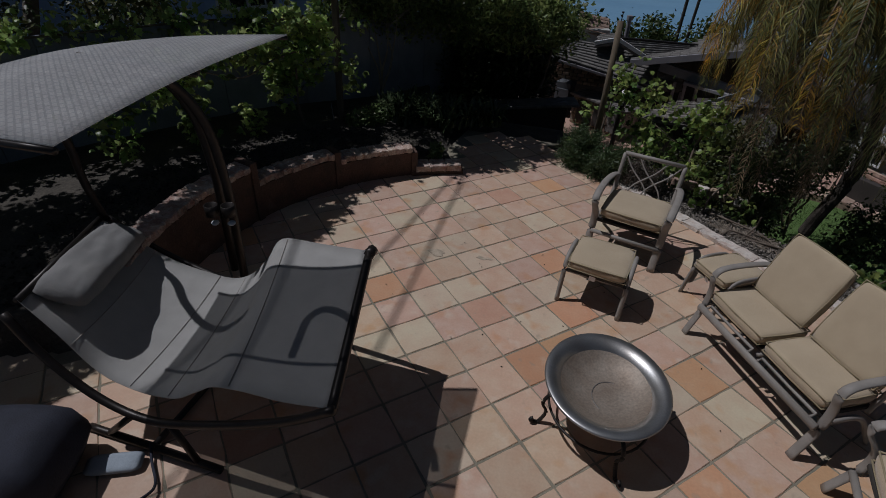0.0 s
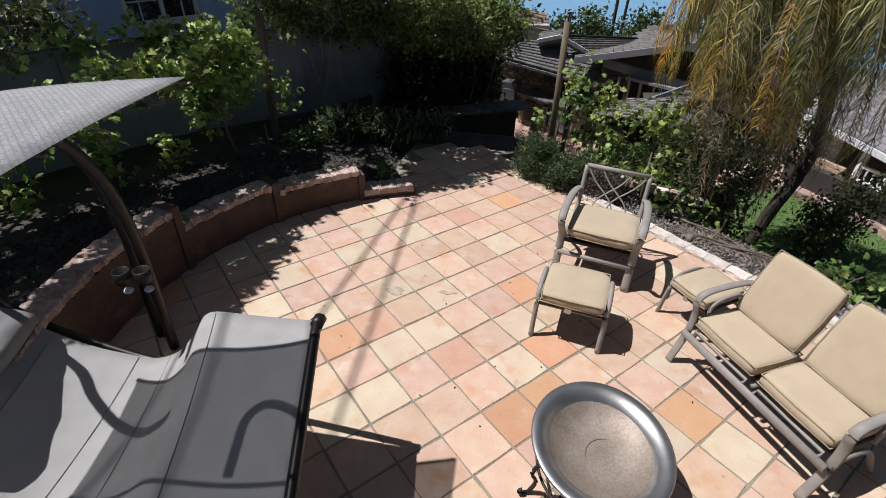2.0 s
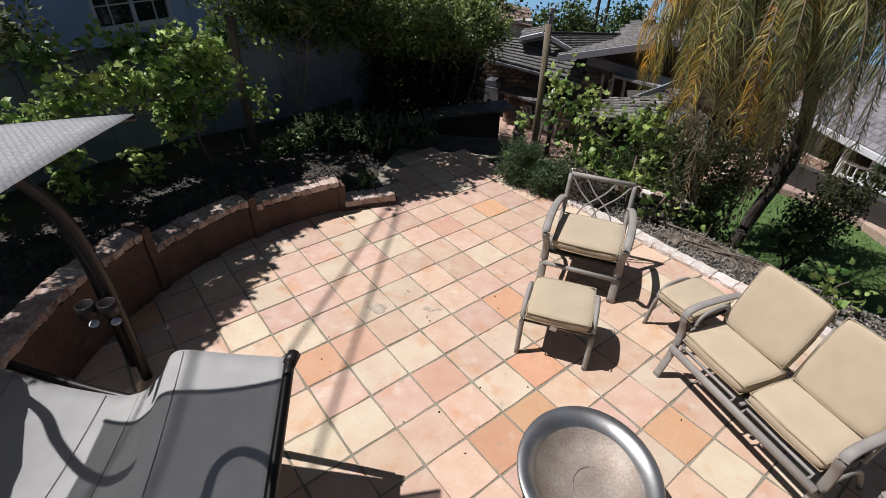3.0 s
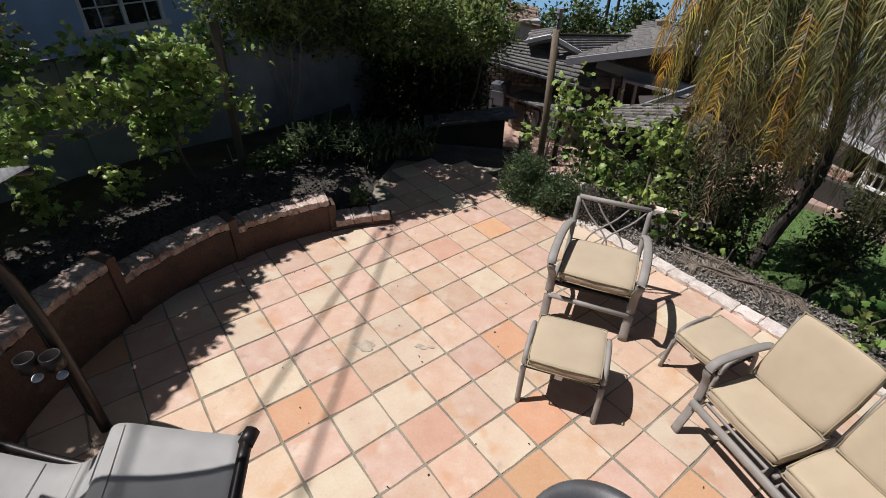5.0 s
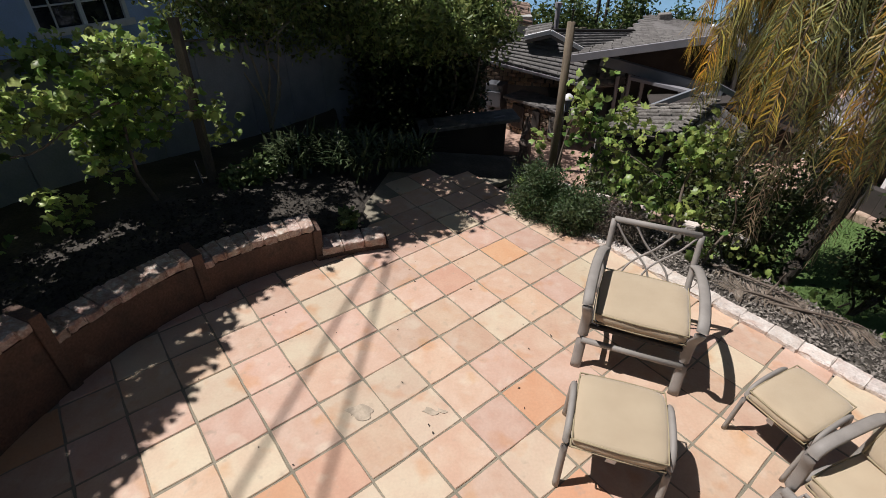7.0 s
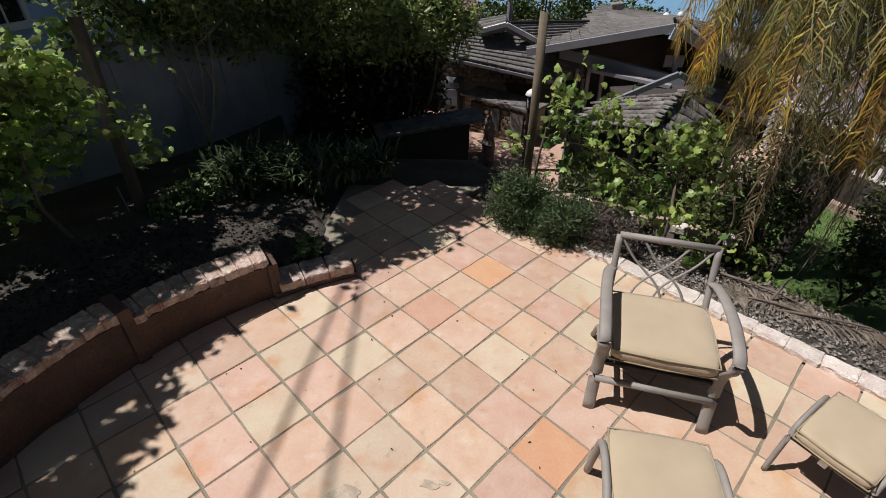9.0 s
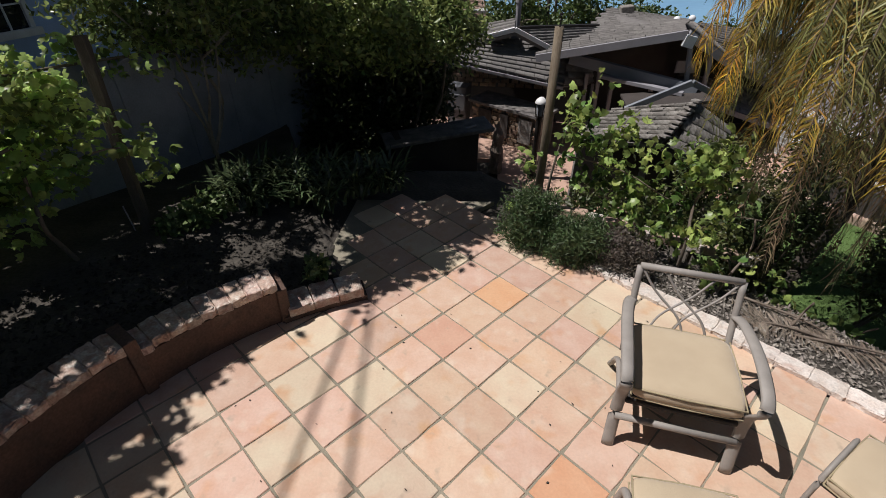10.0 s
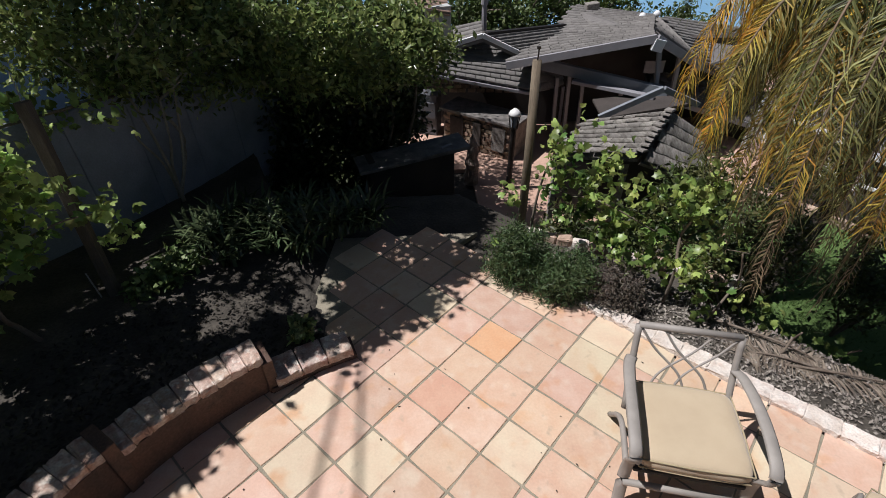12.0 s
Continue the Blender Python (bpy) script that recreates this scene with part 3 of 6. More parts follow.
win = thing("window", "", "")
win.parent = blue_house
bm = bmesh.new()
box(bm, (WIN1 - WIN0 + 0.10, 0.07, 0.10), on_house((WIN0 + WIN1) / 2, -0.02, WZ0), (0, 0, FYAW), 0.008)
part("sill", bm, M_WHITE, win, "white window sill")
bm = bmesh.new()
for s in (WIN0 + 0.03, WIN1 - 0.03, (WIN0 + WIN1) / 2):
    box(bm, (0.06, 0.06, WZ1 - WZ0), on_house(s, 0.03, (WZ0 + WZ1) / 2), (0, 0, FYAW))
for s in (WIN0 + 0.29, WIN1 - 0.29):
    box(bm, (0.02, 0.03, WZ1 - WZ0), on_house(s, 0.04, (WZ0 + WZ1) / 2), (0, 0, FYAW))
for z in (WZ0 + 0.35, WZ0 + 0.7, WZ1):
    box(bm, (WIN1 - WIN0, 0.03, 0.02), on_house((WIN0 + WIN1) / 2, 0.042, z), (0, 0, FYAW))
part("window_frame", bm, M_WHITE, win, "white window frame with glazing bars")
bm = bmesh.new()
box(bm, (WIN1 - WIN0, 0.01, WZ1 - WZ0), on_house((WIN0 + WIN1) / 2, 0.07, (WZ0 + WZ1) / 2), (0, 0, FYAW))
part("pane", bm, M_GLASS, win, "dark window glass")


# ---- plants ----
def vine(name, label, stems, leaf_points, size, mat=M_VINE, category="vine", up=0.45):
    v = thing(name, label, category)
    bm = bmesh.new()
    for p, q, r in stems:
        branch(bm, p, q, r, 0.12, 0.6)
    part("woody_frame", bm, M_WOODY, v, "brown woody stems", True)
    part("foliage", leaf_mesh("foliage", leaf_points, size, mat, lobes=True, up=up), mat, v)
    return v


def line_cloud(path, n, spread, clumps):
    """Leaf points in clumps along a line."""
    path = np.asarray(path, float)
    t = rng.uniform(0, len(path) - 1.001, clumps)
    i = t.astype(int)
    c = path[i] + (path[i + 1] - path[i]) * (t - i)[:, None] + rng.normal(size=(clumps, 3)) * spread
    return c[rng.integers(0, clumps, n)] + rng.normal(size=(n, 3)) * np.array([0.075, 0.075, 0.075])


pts = np.concatenate([
    line_cloud([(-2.50, 1.20, 1.30), (-2.36, 1.48, 1.42), (-2.22, 1.75, 1.40), (-2.10, 1.98, 1.32)], 460, (0.05, 0.08, 0.12), 52),
    line_cloud([(-2.48, 1.25, 1.02), (-2.33, 1.55, 1.05), (-2.12, 1.95, 1.02)], 380, (0.05, 0.08, 0.14), 44),
    line_cloud([(-2.62, 1.30, 0.95), (-2.40, 1.75, 0.95)], 60, (0.06, 0.08, 0.12), 16),
    line_cloud([(-2.50, 1.22, 0.78), (-2.36, 1.5, 0.76)], 90, (0.05, 0.07, 0.08), 18),
    line_cloud([(-2.98, 0.25, 1.12), (-2.82, 0.58, 1.28), (-2.66, 0.9, 1.30), (-2.52, 1.15, 1.15)], 420, (0.05, 0.08, 0.12), 42),
    line_cloud([(-3.45, -0.65, 1.02), (-3.2, -0.2, 1.1), (-2.98, 0.25, 1.12)], 380, (0.06, 0.08, 0.12), 40),
    line_cloud([(-2.92, 0.38, 0.9), (-2.94, 0.32, 0.45)], 170, (0.05, 0.07, 0.10), 16),
    line_cloud([(-2.68, 0.85, 0.75), (-2.62, 0.98, 0.30)], 70, (0.04, 0.05, 0.08), 9),
    line_cloud([(-3.3, -0.4, 0.9), (-3.25, -0.3, 0.5)], 90, (0.05, 0.07, 0.10), 12),
    line_cloud([(-1.98, 2.30, 0.92), (-1.93, 2.36, 0.62)], 75, (0.04, 0.05, 0.06), 10)])
fn = np.array(FNOR)
pts = pts - np.outer((pts - np.array((-2.3, 1.6, 0))) @ fn, fn) * 0.45
vine("grape_vine", "sunlit grape vine trained along the garden wall", [((-2.30, 1.62, 0.1), (-2.32, 1.55, 1.2), 0.02), ((-2.32, 1.55, 1.2), (-2.85, 0.5, 1.15), 0.012), ((-2.85, 0.5, 1.15), (-3.45, -0.6, 1.0), 0.010),
     ((-2.32, 1.55, 1.15), (-1.96, 2.3, 0.85), 0.009)], pts, 0.078, up=0.62)
pts = np.concatenate([
    line_cloud([(1.42, 2.75, 0.55), (1.75, 2.55, 0.62), (2.2, 2.2, 0.55), (2.5, 2.0, 0.62), (2.75, 1.8, 0.45)], 500, (0.10, 0.10, 0.18), 22),
    line_cloud([(1.5, 2.68, 0.85), (1.62, 2.55, 1.2)], 100, (0.05, 0.05, 0.08), 10),
    line_cloud([(1.85, 2.5, 0.8), (1.95, 2.45, 1.05)], 60, (0.05, 0.05, 0.06), 7),
    line_cloud([(2.35, 2.1, 0.85), (2.6, 1.95, 0.95)], 190, (0.07, 0.07, 0.11), 11),
    line_cloud([(1.8, 2.4, 0.35), (2.3, 2.1, 0.2), (2.75, 1.75, 0.1)], 120, (0.1, 0.1, 0.12), 10),
    line_cloud([(3.0, 1.75, 0.05), (3.2, 1.6, 0.0)], 22, (0.05, 0.05, 0.10), 4),
    line_cloud([(3.45, 1.6, -0.25), (3.8, 1.3, -0.15), (4.25, 0.95, -0.2)], 80, (0.10, 0.10, 0.14), 18),
    line_cloud([(3.9, 0.7, 0.0), (4.2, 0.4, 0.1)], 60, (0.1, 0.1, 0.12), 10)])
garden_vine = vine("garden_vine", "bright green vine climbing beside the mulch bed", [((1.45, 2.8, 0.0), (1.55, 2.7, 1.1), 0.014), ((1.45, 2.75, 0.65), (2.8, 1.75, 0.6), 0.007), ((2.45, 2.0, -0.1), (2.5, 1.95, 0.9), 0.016), ((2.7, 1.75, -0.1), (2.75, 1.75, 0.6), 0.012)], pts, 0.070, M_GARDENVINE, up=0.38)

for p, q in (((3.1, 1.4, -0.2), (3.15, 1.35, 0.15)), ((3.95, 0.65, -0.3), (4.05, 0.55, 0.15)), ((3.6, 1.5, -0.6), (3.75, 1.35, -0.1))):
    bm = bmesh.new()
    branch(bm, p, q, 0.012, 0.1, 0.6)
    part("stem", bm, M_WOODY, garden_vine, "", True)

# ivy over the fence, and shrubs behind it
pts = line_cloud([on_fence(s, -0.02, 1.48 - 0.08 * max(0, s + 1)) for s in np.linspace(-5.5, 1.2, 12)], 1500, (0.10, 0.10, 0.07), 90)
ivy = thing("ivy", "green and dry ivy spilling over the wall's top", "ivy")
part("foliage", leaf_mesh("foliage", pts, 0.075, M_VINE, lobes=True, up=0.5), M_VINE, ivy)
bm = bmesh.new()
tube(bm, [on_fence(q, -0.03 + 0.02 * math.sin(3 * q), 1.47 - 0.08 * max(0, q + 1)) for q in np.linspace(-5.6, 1.2, 40)], 0.012, 6)
part("stem", bm, M_WOODY, ivy, "brown creeping stem", True)
for k, (s, off, z, rr, n) in enumerate(((-3.4, 1.35, 1.5, (0.8, 0.8, 0.6), 2600), (-1.6, 1.55, 1.35, (0.8, 0.7, 0.5), 2400), (-5.2, 1.4, 1.5, (0.9, 0.8, 0.65), 2200))):
    sh = thing("shrub", "tangled green and brown shrub behind the garden wall", "shrub", "shrubs behind the wall")
    c = np.array(on_fence(s, off, z))
    bm = bmesh.new()
    for a in range(5):
        branch(bm, on_fence(s, off, 0.0), tuple(c + rng.normal(size=3) * 0.35), 0.03, 0.15, 0.3)
    part("woody_frame", bm, M_WOODY, sh, "", True)
    part("foliage", leaf_mesh("foliage", clump_points(c, rr, n, 70, 0.12, 0.3), 0.085, M_SHRUB, 0.55), M_SHRUB, sh)

# brownish undergrowth between the vine and the lower garden
# third and fourth shrubs are added to darken the shaded gaps behind the vine
for c, rr, n in (((3.35, 2.35, 0.10), (0.5, 0.35, 0.5), 3000), ((2.65, 3.0, -0.2), (0.5, 0.3, 0.35), 2400), ((2.15, 3.45, -0.4), (0.45, 0.3, 0.4), 2000), ((3.55, 2.75, -0.5), (0.4, 0.35, 0.4), 2000), ((3.2, 3.1, 0.3), (0.45, 0.35, 0.45), 2200), ((4.3, 3.3, 0.2), (0.5, 0.4, 0.6), 2600), ((4.6, 2.25, -0.35), (0.34, 0.28, 0.45), 1500), ((5.4, 3.0, -0.3), (0.4, 0.35, 0.5), 1700)):
    sh = thing("undergrowth_shrub", "olive and brown undergrowth shrub below the palm", "shrub", "undergrowth below the palm")
    bm = bmesh.new()
    for a in range(4):
        branch(bm, (c[0], c[1], -1.0), tuple(np.array(c) + rng.normal(size=3) * 0.18), 0.02, 0.12, 0.3)
    part("woody_frame", bm, M_WOODY, sh, "", True)
    part("foliage", leaf_mesh("foliage", clump_points(c, rr, n, 70, 0.07, 0.2), 0.06, M_SHRUB, 0.5), M_SHRUB, sh)

# citrus tree
tree = thing("citrus_tree", "dark leafy citrus tree with several slim bare stems", "tree")
bm = bmesh.new()
root = Vector((-2.05, 3.55, 0.15))
for q, r in (((-2.2, 3.6, 1.25), 0.018), ((-1.95, 3.62, 1.2), 0.018), ((-1.85, 3.75, 1.3), 0.015), ((-2.45, 3.7, 1.3), 0.014), ((-2.0, 3.9, 1.5), 0.02)):
    branch(bm, root + Vector(rng.normal(size=3) * 0.03), q, r, 0.12, 0.6)
    for j in range(3):
        e = Vector(q) + Vector((rng.uniform(-0.9, 0.9), rng.uniform(-0.2, 0.9), rng.uniform(0.3, 1.0)))
        branch(bm, q, e, 0.010, 0.15, 0.4)
part("trunk", bm, M_LITBARK, tree, "slim trunk stems, dappled light put into their pale colour", True)
pts = np.concatenate([
    clump_points((-2.2, 4.0, 1.75), (1.25, 0.7, 0.75), 9500, 150, 0.11, 0.4),
    clump_points((-0.55, 4.6, 1.38), (1.2, 0.75, 0.50), 10000, 160, 0.10, 0.3),
    clump_points((0.25, 5.0, 1.22), (0.7, 0.5, 0.45), 4600, 100, 0.10, 0.3),
    # two unseen upper clumps, added to shade the hedge, bench and terrace
    clump_points((-2.3, 5.45, 2.75), (1.9, 0.4, 0.35), 6200, 110, 0.14, 0.1),
    clump_points((-1.1, 6.3, 2.75), (1.5, 0.85, 0.3), 6500, 140, 0.14, 0.1)])
part("crown", leaf_mesh("crown", pts, 0.080, M_CITRUS, 0.5, 0.4, up=0.5), M_CITRUS, tree)

# unseen tree added behind the wall: its high leaves shade bed and patio
SHADE = [(-0.84, 1.10), (-1.04, 0.92), (-1.12, 0.72), (-1.11, 0.42), (-1.11, -0.1), (-1.18, -0.6), (-1.24, -1.1), (-1.30, -1.9), (-1.55, -3.2)]
bough = thing("unseen_shade_tree", "unseen leafy tree added to shade the bed and patio", "tree")
bm = bmesh.new()
branch(bm, (-6.0, 1.2, -0.2), (-5.6, 1.2, 3.1), 0.10, 0.05, 0.7)
for q in ((-3.6, 0.5, 3.2), (-3.9, -0.8, 3.2), (-3.2, 1.6, 3.3), (-2.6, 2.6, 3.4), (-4.2, -2.2, 3.2)):
    branch(bm, (-5.6, 1.2, 3.05), q, 0.035, 0.05, 0.4)
part("trunk", bm, M_WOODY, bough, "", True)
path = np.array(SHADE)
n, k = 10500, 470
t = rng.uniform(0, len(path) - 1.001, k)
i0 = t.astype(int)
c = path[i0] + (path[i0 + 1] - path[i0]) * (t - i0)[:, None]
w, zz = rng.uniform(0.0, 1.0, k) * np.clip(1.1 - 0.75 * c[:, 1], 0.32, 0.80), rng.uniform(3.0, 3.4, k)
hub = np.stack([c[:, 0] - w - 0.554 * zz, c[:, 1], zz], 1)
ring = np.hypot(hub[:, 0] + 0.554 * zz - ARC_C[0] - 0.25, c[:, 1] - ARC_C[1])
hub = hub[~((ring > ARC_R - 0.03) & (ring < ARC_R + 0.26) & (rng.uniform(0, 1, k) < 0.7))]
pts = hub[rng.integers(0, len(hub), n)] + rng.normal(size=(n, 3)) * 0.06
a, d, zz = np.radians(rng.uniform(140, 203, 260)), rng.uniform(ARC_R + 0.25, ARC_R + 0.50, 260), rng.uniform(3.0, 3.4, 260)
hub = np.stack([ARC_C[0] + 0.25 + d * np.cos(a) - 0.554 * zz, ARC_C[1] + d * np.sin(a), zz], 1)
pts = np.concatenate([pts, hub[rng.integers(0, 260, 3600)] + rng.normal(size=(3600, 3)) * 0.05])
gy_ = rng.uniform(-3.2, 1.75, 820)
wall_x = ARC_C[0] + 0.22 - np.sqrt(np.maximum(0.01, (ARC_R + 0.24) ** 2 - (gy_ - ARC_C[1]) ** 2))
vine_x = np.where(gy_ > 0.3, -1.60 + (gy_ - 1.6) * 0.52, -2.20 + (gy_ - 0.3) * 0.62)
vine_x += np.where(gy_ > 0.2, 0.20, 0.16)
far = np.stack([vine_x + rng.uniform(0, 1, 820) * np.maximum(0.0, wall_x - vine_x), gy_], 1)
far = far[wall_x > vine_x + 0.04]
gy_ = rng.uniform(-3.2, 0.1, 150)
far = np.concatenate([far, np.stack([-2.20 + (gy_ - 0.3) * 0.62 + rng.uniform(-0.30, 0.22, 150), gy_], 1)])
zz = rng.uniform(3.0, 3.4, len(far))
hub = np.stack([far[:, 0] - 0.554 * zz, far[:, 1], zz], 1)
pts = np.concatenate([pts, hub[rng.integers(0, len(hub), 17000)] + rng.normal(size=(17000, 3)) * 0.055])
strip = np.stack([rng.uniform(-0.34, 0.28, 200), rng.uniform(-0.1, 2.3, 200)], 1)
zz = rng.uniform(3.0, 3.4, 200)
hub = np.stack([-2.3 + (strip[:, 1] - 1.6) * 0.517 + strip[:, 0] - 0.554 * zz, strip[:, 1], zz], 1)
pts = np.concatenate([pts, hub[rng.integers(0, 200, 4300)] + rng.normal(size=(4300, 3)) * 0.06])
n = 18500
f = np.stack([rng.uniform(-2.6, 0.9, 520), rng.uniform(1.3, 3.4, 520)], 1)
f = f[(f[:, 1] > np.where(f[:, 0] > -0.25, 1.66 + 0.93 * f[:, 0], 2.1)) & (f[:, 0] > np.where(f[:, 1] < 2.25, -1.0, np.where(f[:, 1] < 3.0, -1.9, -2.6)))]
f = f[(f[:, 0] > -0.6) | (f[:, 1] < 2.2) | (rng.uniform(0, 1, len(f)) < 0.36)]
thick = np.stack([rng.uniform(-0.35, 0.75, 50), rng.uniform(1.5, 2.8, 50)], 1)
thick = thick[thick[:, 1] > 1.72 + 0.93 * thick[:, 0]]
f = np.concatenate([f, thick, np.stack([rng.uniform(-0.85, -0.45, 22), rng.uniform(1.55, 2.1, 22)], 1), np.stack([rng.uniform(-0.3, 1.0, 150), rng.uniform(3.2, 4.1, 150)], 1), np.stack([rng.uniform(-1.7, -0.3, 170), rng.uniform(3.3, 4.5, 170)], 1)])
zz = rng.uniform(3.0, 3.8, len(f))
hub = np.stack([f[:, 0] - 0.554 * zz, f[:, 1], zz], 1)
pts = np.concatenate([pts, hub[rng.integers(0, len(f), n)] + rng.normal(size=(n, 3)) * 0.075])
gx_, gy_ = pts[:, 0] + 0.554 * pts[:, 2] - ARC_C[0] - 0.25, pts[:, 1] - ARC_C[1]
pts = pts[~((pts[:, 1] < np.where(gx_ + ARC_C[0] + 0.25 > -1.2, -1.32, -1.56)) & (gx_ + ARC_C[0] + 0.25 > -1.72))]      # the lounger lies in the sun
gx_, gy_ = pts[:, 0] + 0.554 * pts[:, 2] - ARC_C[0] - 0.25, pts[:, 1] - ARC_C[1]
ring = np.hypot(gx_, gy_)
gaps = np.array([noise.noise((a * 13, b * 13, 4.0)) for a, b in zip(gx_, gy_)])
pts = pts[~((ring > ARC_R + 0.04) & (ring < ARC_R + 0.22) & (gaps > np.where(gy_ < 1.92, 0.10, -0.06)) & (gx_ < -1.2))]      # light falls through in flecks along the wall's cap
part("crown", leaf_mesh("crown", pts, 0.098, M_CITRUS, 0.6, 0.3, up=0.6), M_CITRUS, bough)

# two overhead cables crossing the patio
for k, (a, b) in enumerate((((-0.22, 1.7), (-0.53, -1.2)), ((-0.10, 1.7), (0.02, -1.6)))):
    za = 8.0
    pa, pb = Vector((a[0] - 0.554 * za, a[1], za)), Vector((b[0] - 0.554 * za, b[1], za))
    d = pb - pa
    bm = bmesh.new()
    tube(bm, [pa - d * 4, pa - d, pa, pb, pb + d, pb + d * 4], 0.016, 8)
    tagged(part("overhead_cable", bm, M_IRON, None, "", True), "dark overhead service cable crossing above the patio", "cable", "overhead cables")

# hedge behind the bench, the deep shade there put into its leaf colour
hedge = thing("hedge", "hedge below the trees, leaves coloured dark as in shade", "hedge")
bm = bmesh.new()
for k in range(8):
    x = -2.6 + 0.42 * k
    branch(bm, (x, 5.2, -0.6), (x + 0.1, 5.3, 0.8), 0.03, 0.1, 0.5)
part("woody_frame", bm, M_WOODY, hedge, "", True)
# the last two rows are added to fill gaps where only dark shade belongs
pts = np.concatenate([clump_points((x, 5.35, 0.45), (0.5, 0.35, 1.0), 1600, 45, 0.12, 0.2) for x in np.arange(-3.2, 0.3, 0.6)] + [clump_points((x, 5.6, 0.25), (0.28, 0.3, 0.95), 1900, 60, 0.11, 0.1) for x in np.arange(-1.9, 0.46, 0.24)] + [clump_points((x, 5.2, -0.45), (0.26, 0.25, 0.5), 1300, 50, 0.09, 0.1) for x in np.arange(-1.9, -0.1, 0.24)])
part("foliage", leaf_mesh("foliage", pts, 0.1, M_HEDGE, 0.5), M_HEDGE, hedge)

# strap-leaved clumps in the bed
for k, (x, y) in enumerate(((-1.62, 2.85), (-1.36, 2.66), (-1.02, 2.82), (-0.72, 2.76), (-0.42, 2.98), (-0.15, 3.10), (-1.2, 3.12), (-0.75, 3.18), (-1.45, 3.05), (-0.95, 3.0))):
    roots = [(x + rng.normal() * 0.07, y + rng.normal() * 0.07, 0.06 + rng.uniform(0, 0.03)) for _ in range(70)]
    tagged(part("strap_leaf_plant", strap_mesh("strap_leaf_plant", roots, 0.47, 0.032, M_STRAP), M_STRAP), "dark green clump of arching strap leaves", "plant", "strap leaf plants in the bed")
for x, y, r in ((-1.80, 2.38, 0.15), (-1.62, 2.50, 0.15), (-1.86, 2.10, 0.11), (-1.70, 2.24, 0.10), (-0.55, 1.62, 0.05)):
    p = clump_points((x, y, 0.16 + r * 0.6), (r, r, r * 0.8), 260, 26, 0.03, 0.3)
    herb = thing("bed_plant", "small low green herb in the bed soil", "plant", "low herbs")
    part("foliage", leaf_mesh("foliage", p, 0.055, M_HERB, 0.8), M_HERB, herb)
    bm = bmesh.new()
    for q in p[:6]:
        branch(bm, (x, y, 0.02), tuple(q), 0.004, 0.1, 0.6, 5)
    part("stem", bm, M_WOODY, herb, "", True)

# rosemary and heather by the patio corner
for nm, lab, cat, c, rr, n, mat, L in (
        ("rosemary_bush", "dense trailing green rosemary at the patio corner", "bush", (1.22, 2.32, 0.16), (0.30, 0.26, 0.32), 9000, M_ROSEMARY, 0.045),
        ("rosemary_bush", "dense trailing green rosemary at the patio corner", "bush", (1.58, 2.05, 0.13), (0.28, 0.22, 0.28), 7000, M_ROSEMARY, 0.045),
        ("heather_bush", "greyish dry heather beside the rosemary", "bush", (1.95, 1.95, 0.08), (0.26, 0.22, 0.26), 6000, M_HEATHER, 0.04)):
    p = clump_points(c, rr, n, 170, 0.04, 0.2)
    p[:, 2] = np.abs(p[:, 2] + 0.02) + 0.0
    ob = part(nm, leaf_mesh(nm, p, L, mat, 0.22, -0.5, up=0.2), mat)
    tagged(ob, lab, cat)


# ---- palm ----
def frond(start, heading, reach, rise, drop, mat, leaflet=0.36, n=70, limp=1.0):
    """One feather frond that arches out and ends hanging straight down: a rib and two ragged rows of thin drooping leaflets."""
    h = np.array([math.cos(heading), math.sin(heading), 0])
    vs, fs, spine = [], [], []
    sway = rng.normal() * 0.10
    cross = np.array([-h[1], h[0], 0])
    for i in range(n + 1):
        u = i / n
        spine.append(np.asarray(start) + h * reach * (1 - (1 - u) ** 2.0) + cross * sway * u * u + np.array([0, 0, 2.4 * rise * u * (1 - u) - drop * u ** 1.85]))
    z = np.array([0, 0, 1.0])
    for i in range(3, n + 1):
        u = i / n
        d = spine[i] - spine[i - 1]
        d /= np.linalg.norm(d)
        side = np.cross(d, z)
        side = side / np.linalg.norm(side) if np.linalg.norm(side) > 0.15 else cross
        for sg in (-1, 1):
            if rng.uniform() < 0.06:
                continue
            L = leaflet * (math.sin(math.pi * (0.14 + 0.76 * u)) ** 0.6) * rng.uniform(0.7, 1.3)
            j = rng.normal(size=3) * 0.17
            a = sg * side * 0.80 + d * 0.40 + z * (0.25 - 0.35 * limp) + j
            b = sg * side * 0.55 / limp + d * 0.25 - z * 0.70 * limp + j
            c = sg * side * 0.22 / limp + d * 0.08 - z * 1.1 + j * 1.4
            p0 = spine[i] + d * rng.uniform(-0.5, 0.5) * reach / n
            p1 = p0 + a / np.linalg.norm(a) * L * 0.32
            p2 = p1 + b / np.linalg.norm(b) * L * 0.36
            p3 = p2 + c / np.linalg.norm(c) * L * rng.uniform(0.25, 0.5)
            w = (d * 0.9 + rng.normal(size=3) * 0.25) * rng.uniform(0.004, 0.007)
            k = len(vs)
            vs += [p0 - w * 0.7, p0 + w * 0.7, p1 + w, p1 - w, p2 + w * 0.8, p2 - w * 0.8, p3 + w * 0.12, p3 - w * 0.12]
            fs += [(k, k + 1, k + 2, k + 3), (k + 3, k + 2, k + 4, k + 5), (k + 5, k + 4, k + 6, k + 7)]
    bm = bmesh.new()
    tube(bm, [tuple(p) for p in spine[::4]], 0.013, 6, 0.25)
    return raw_mesh("frond", vs, fs, mat), bm


PALM = Vector((3.45, 2.35, 2.32))
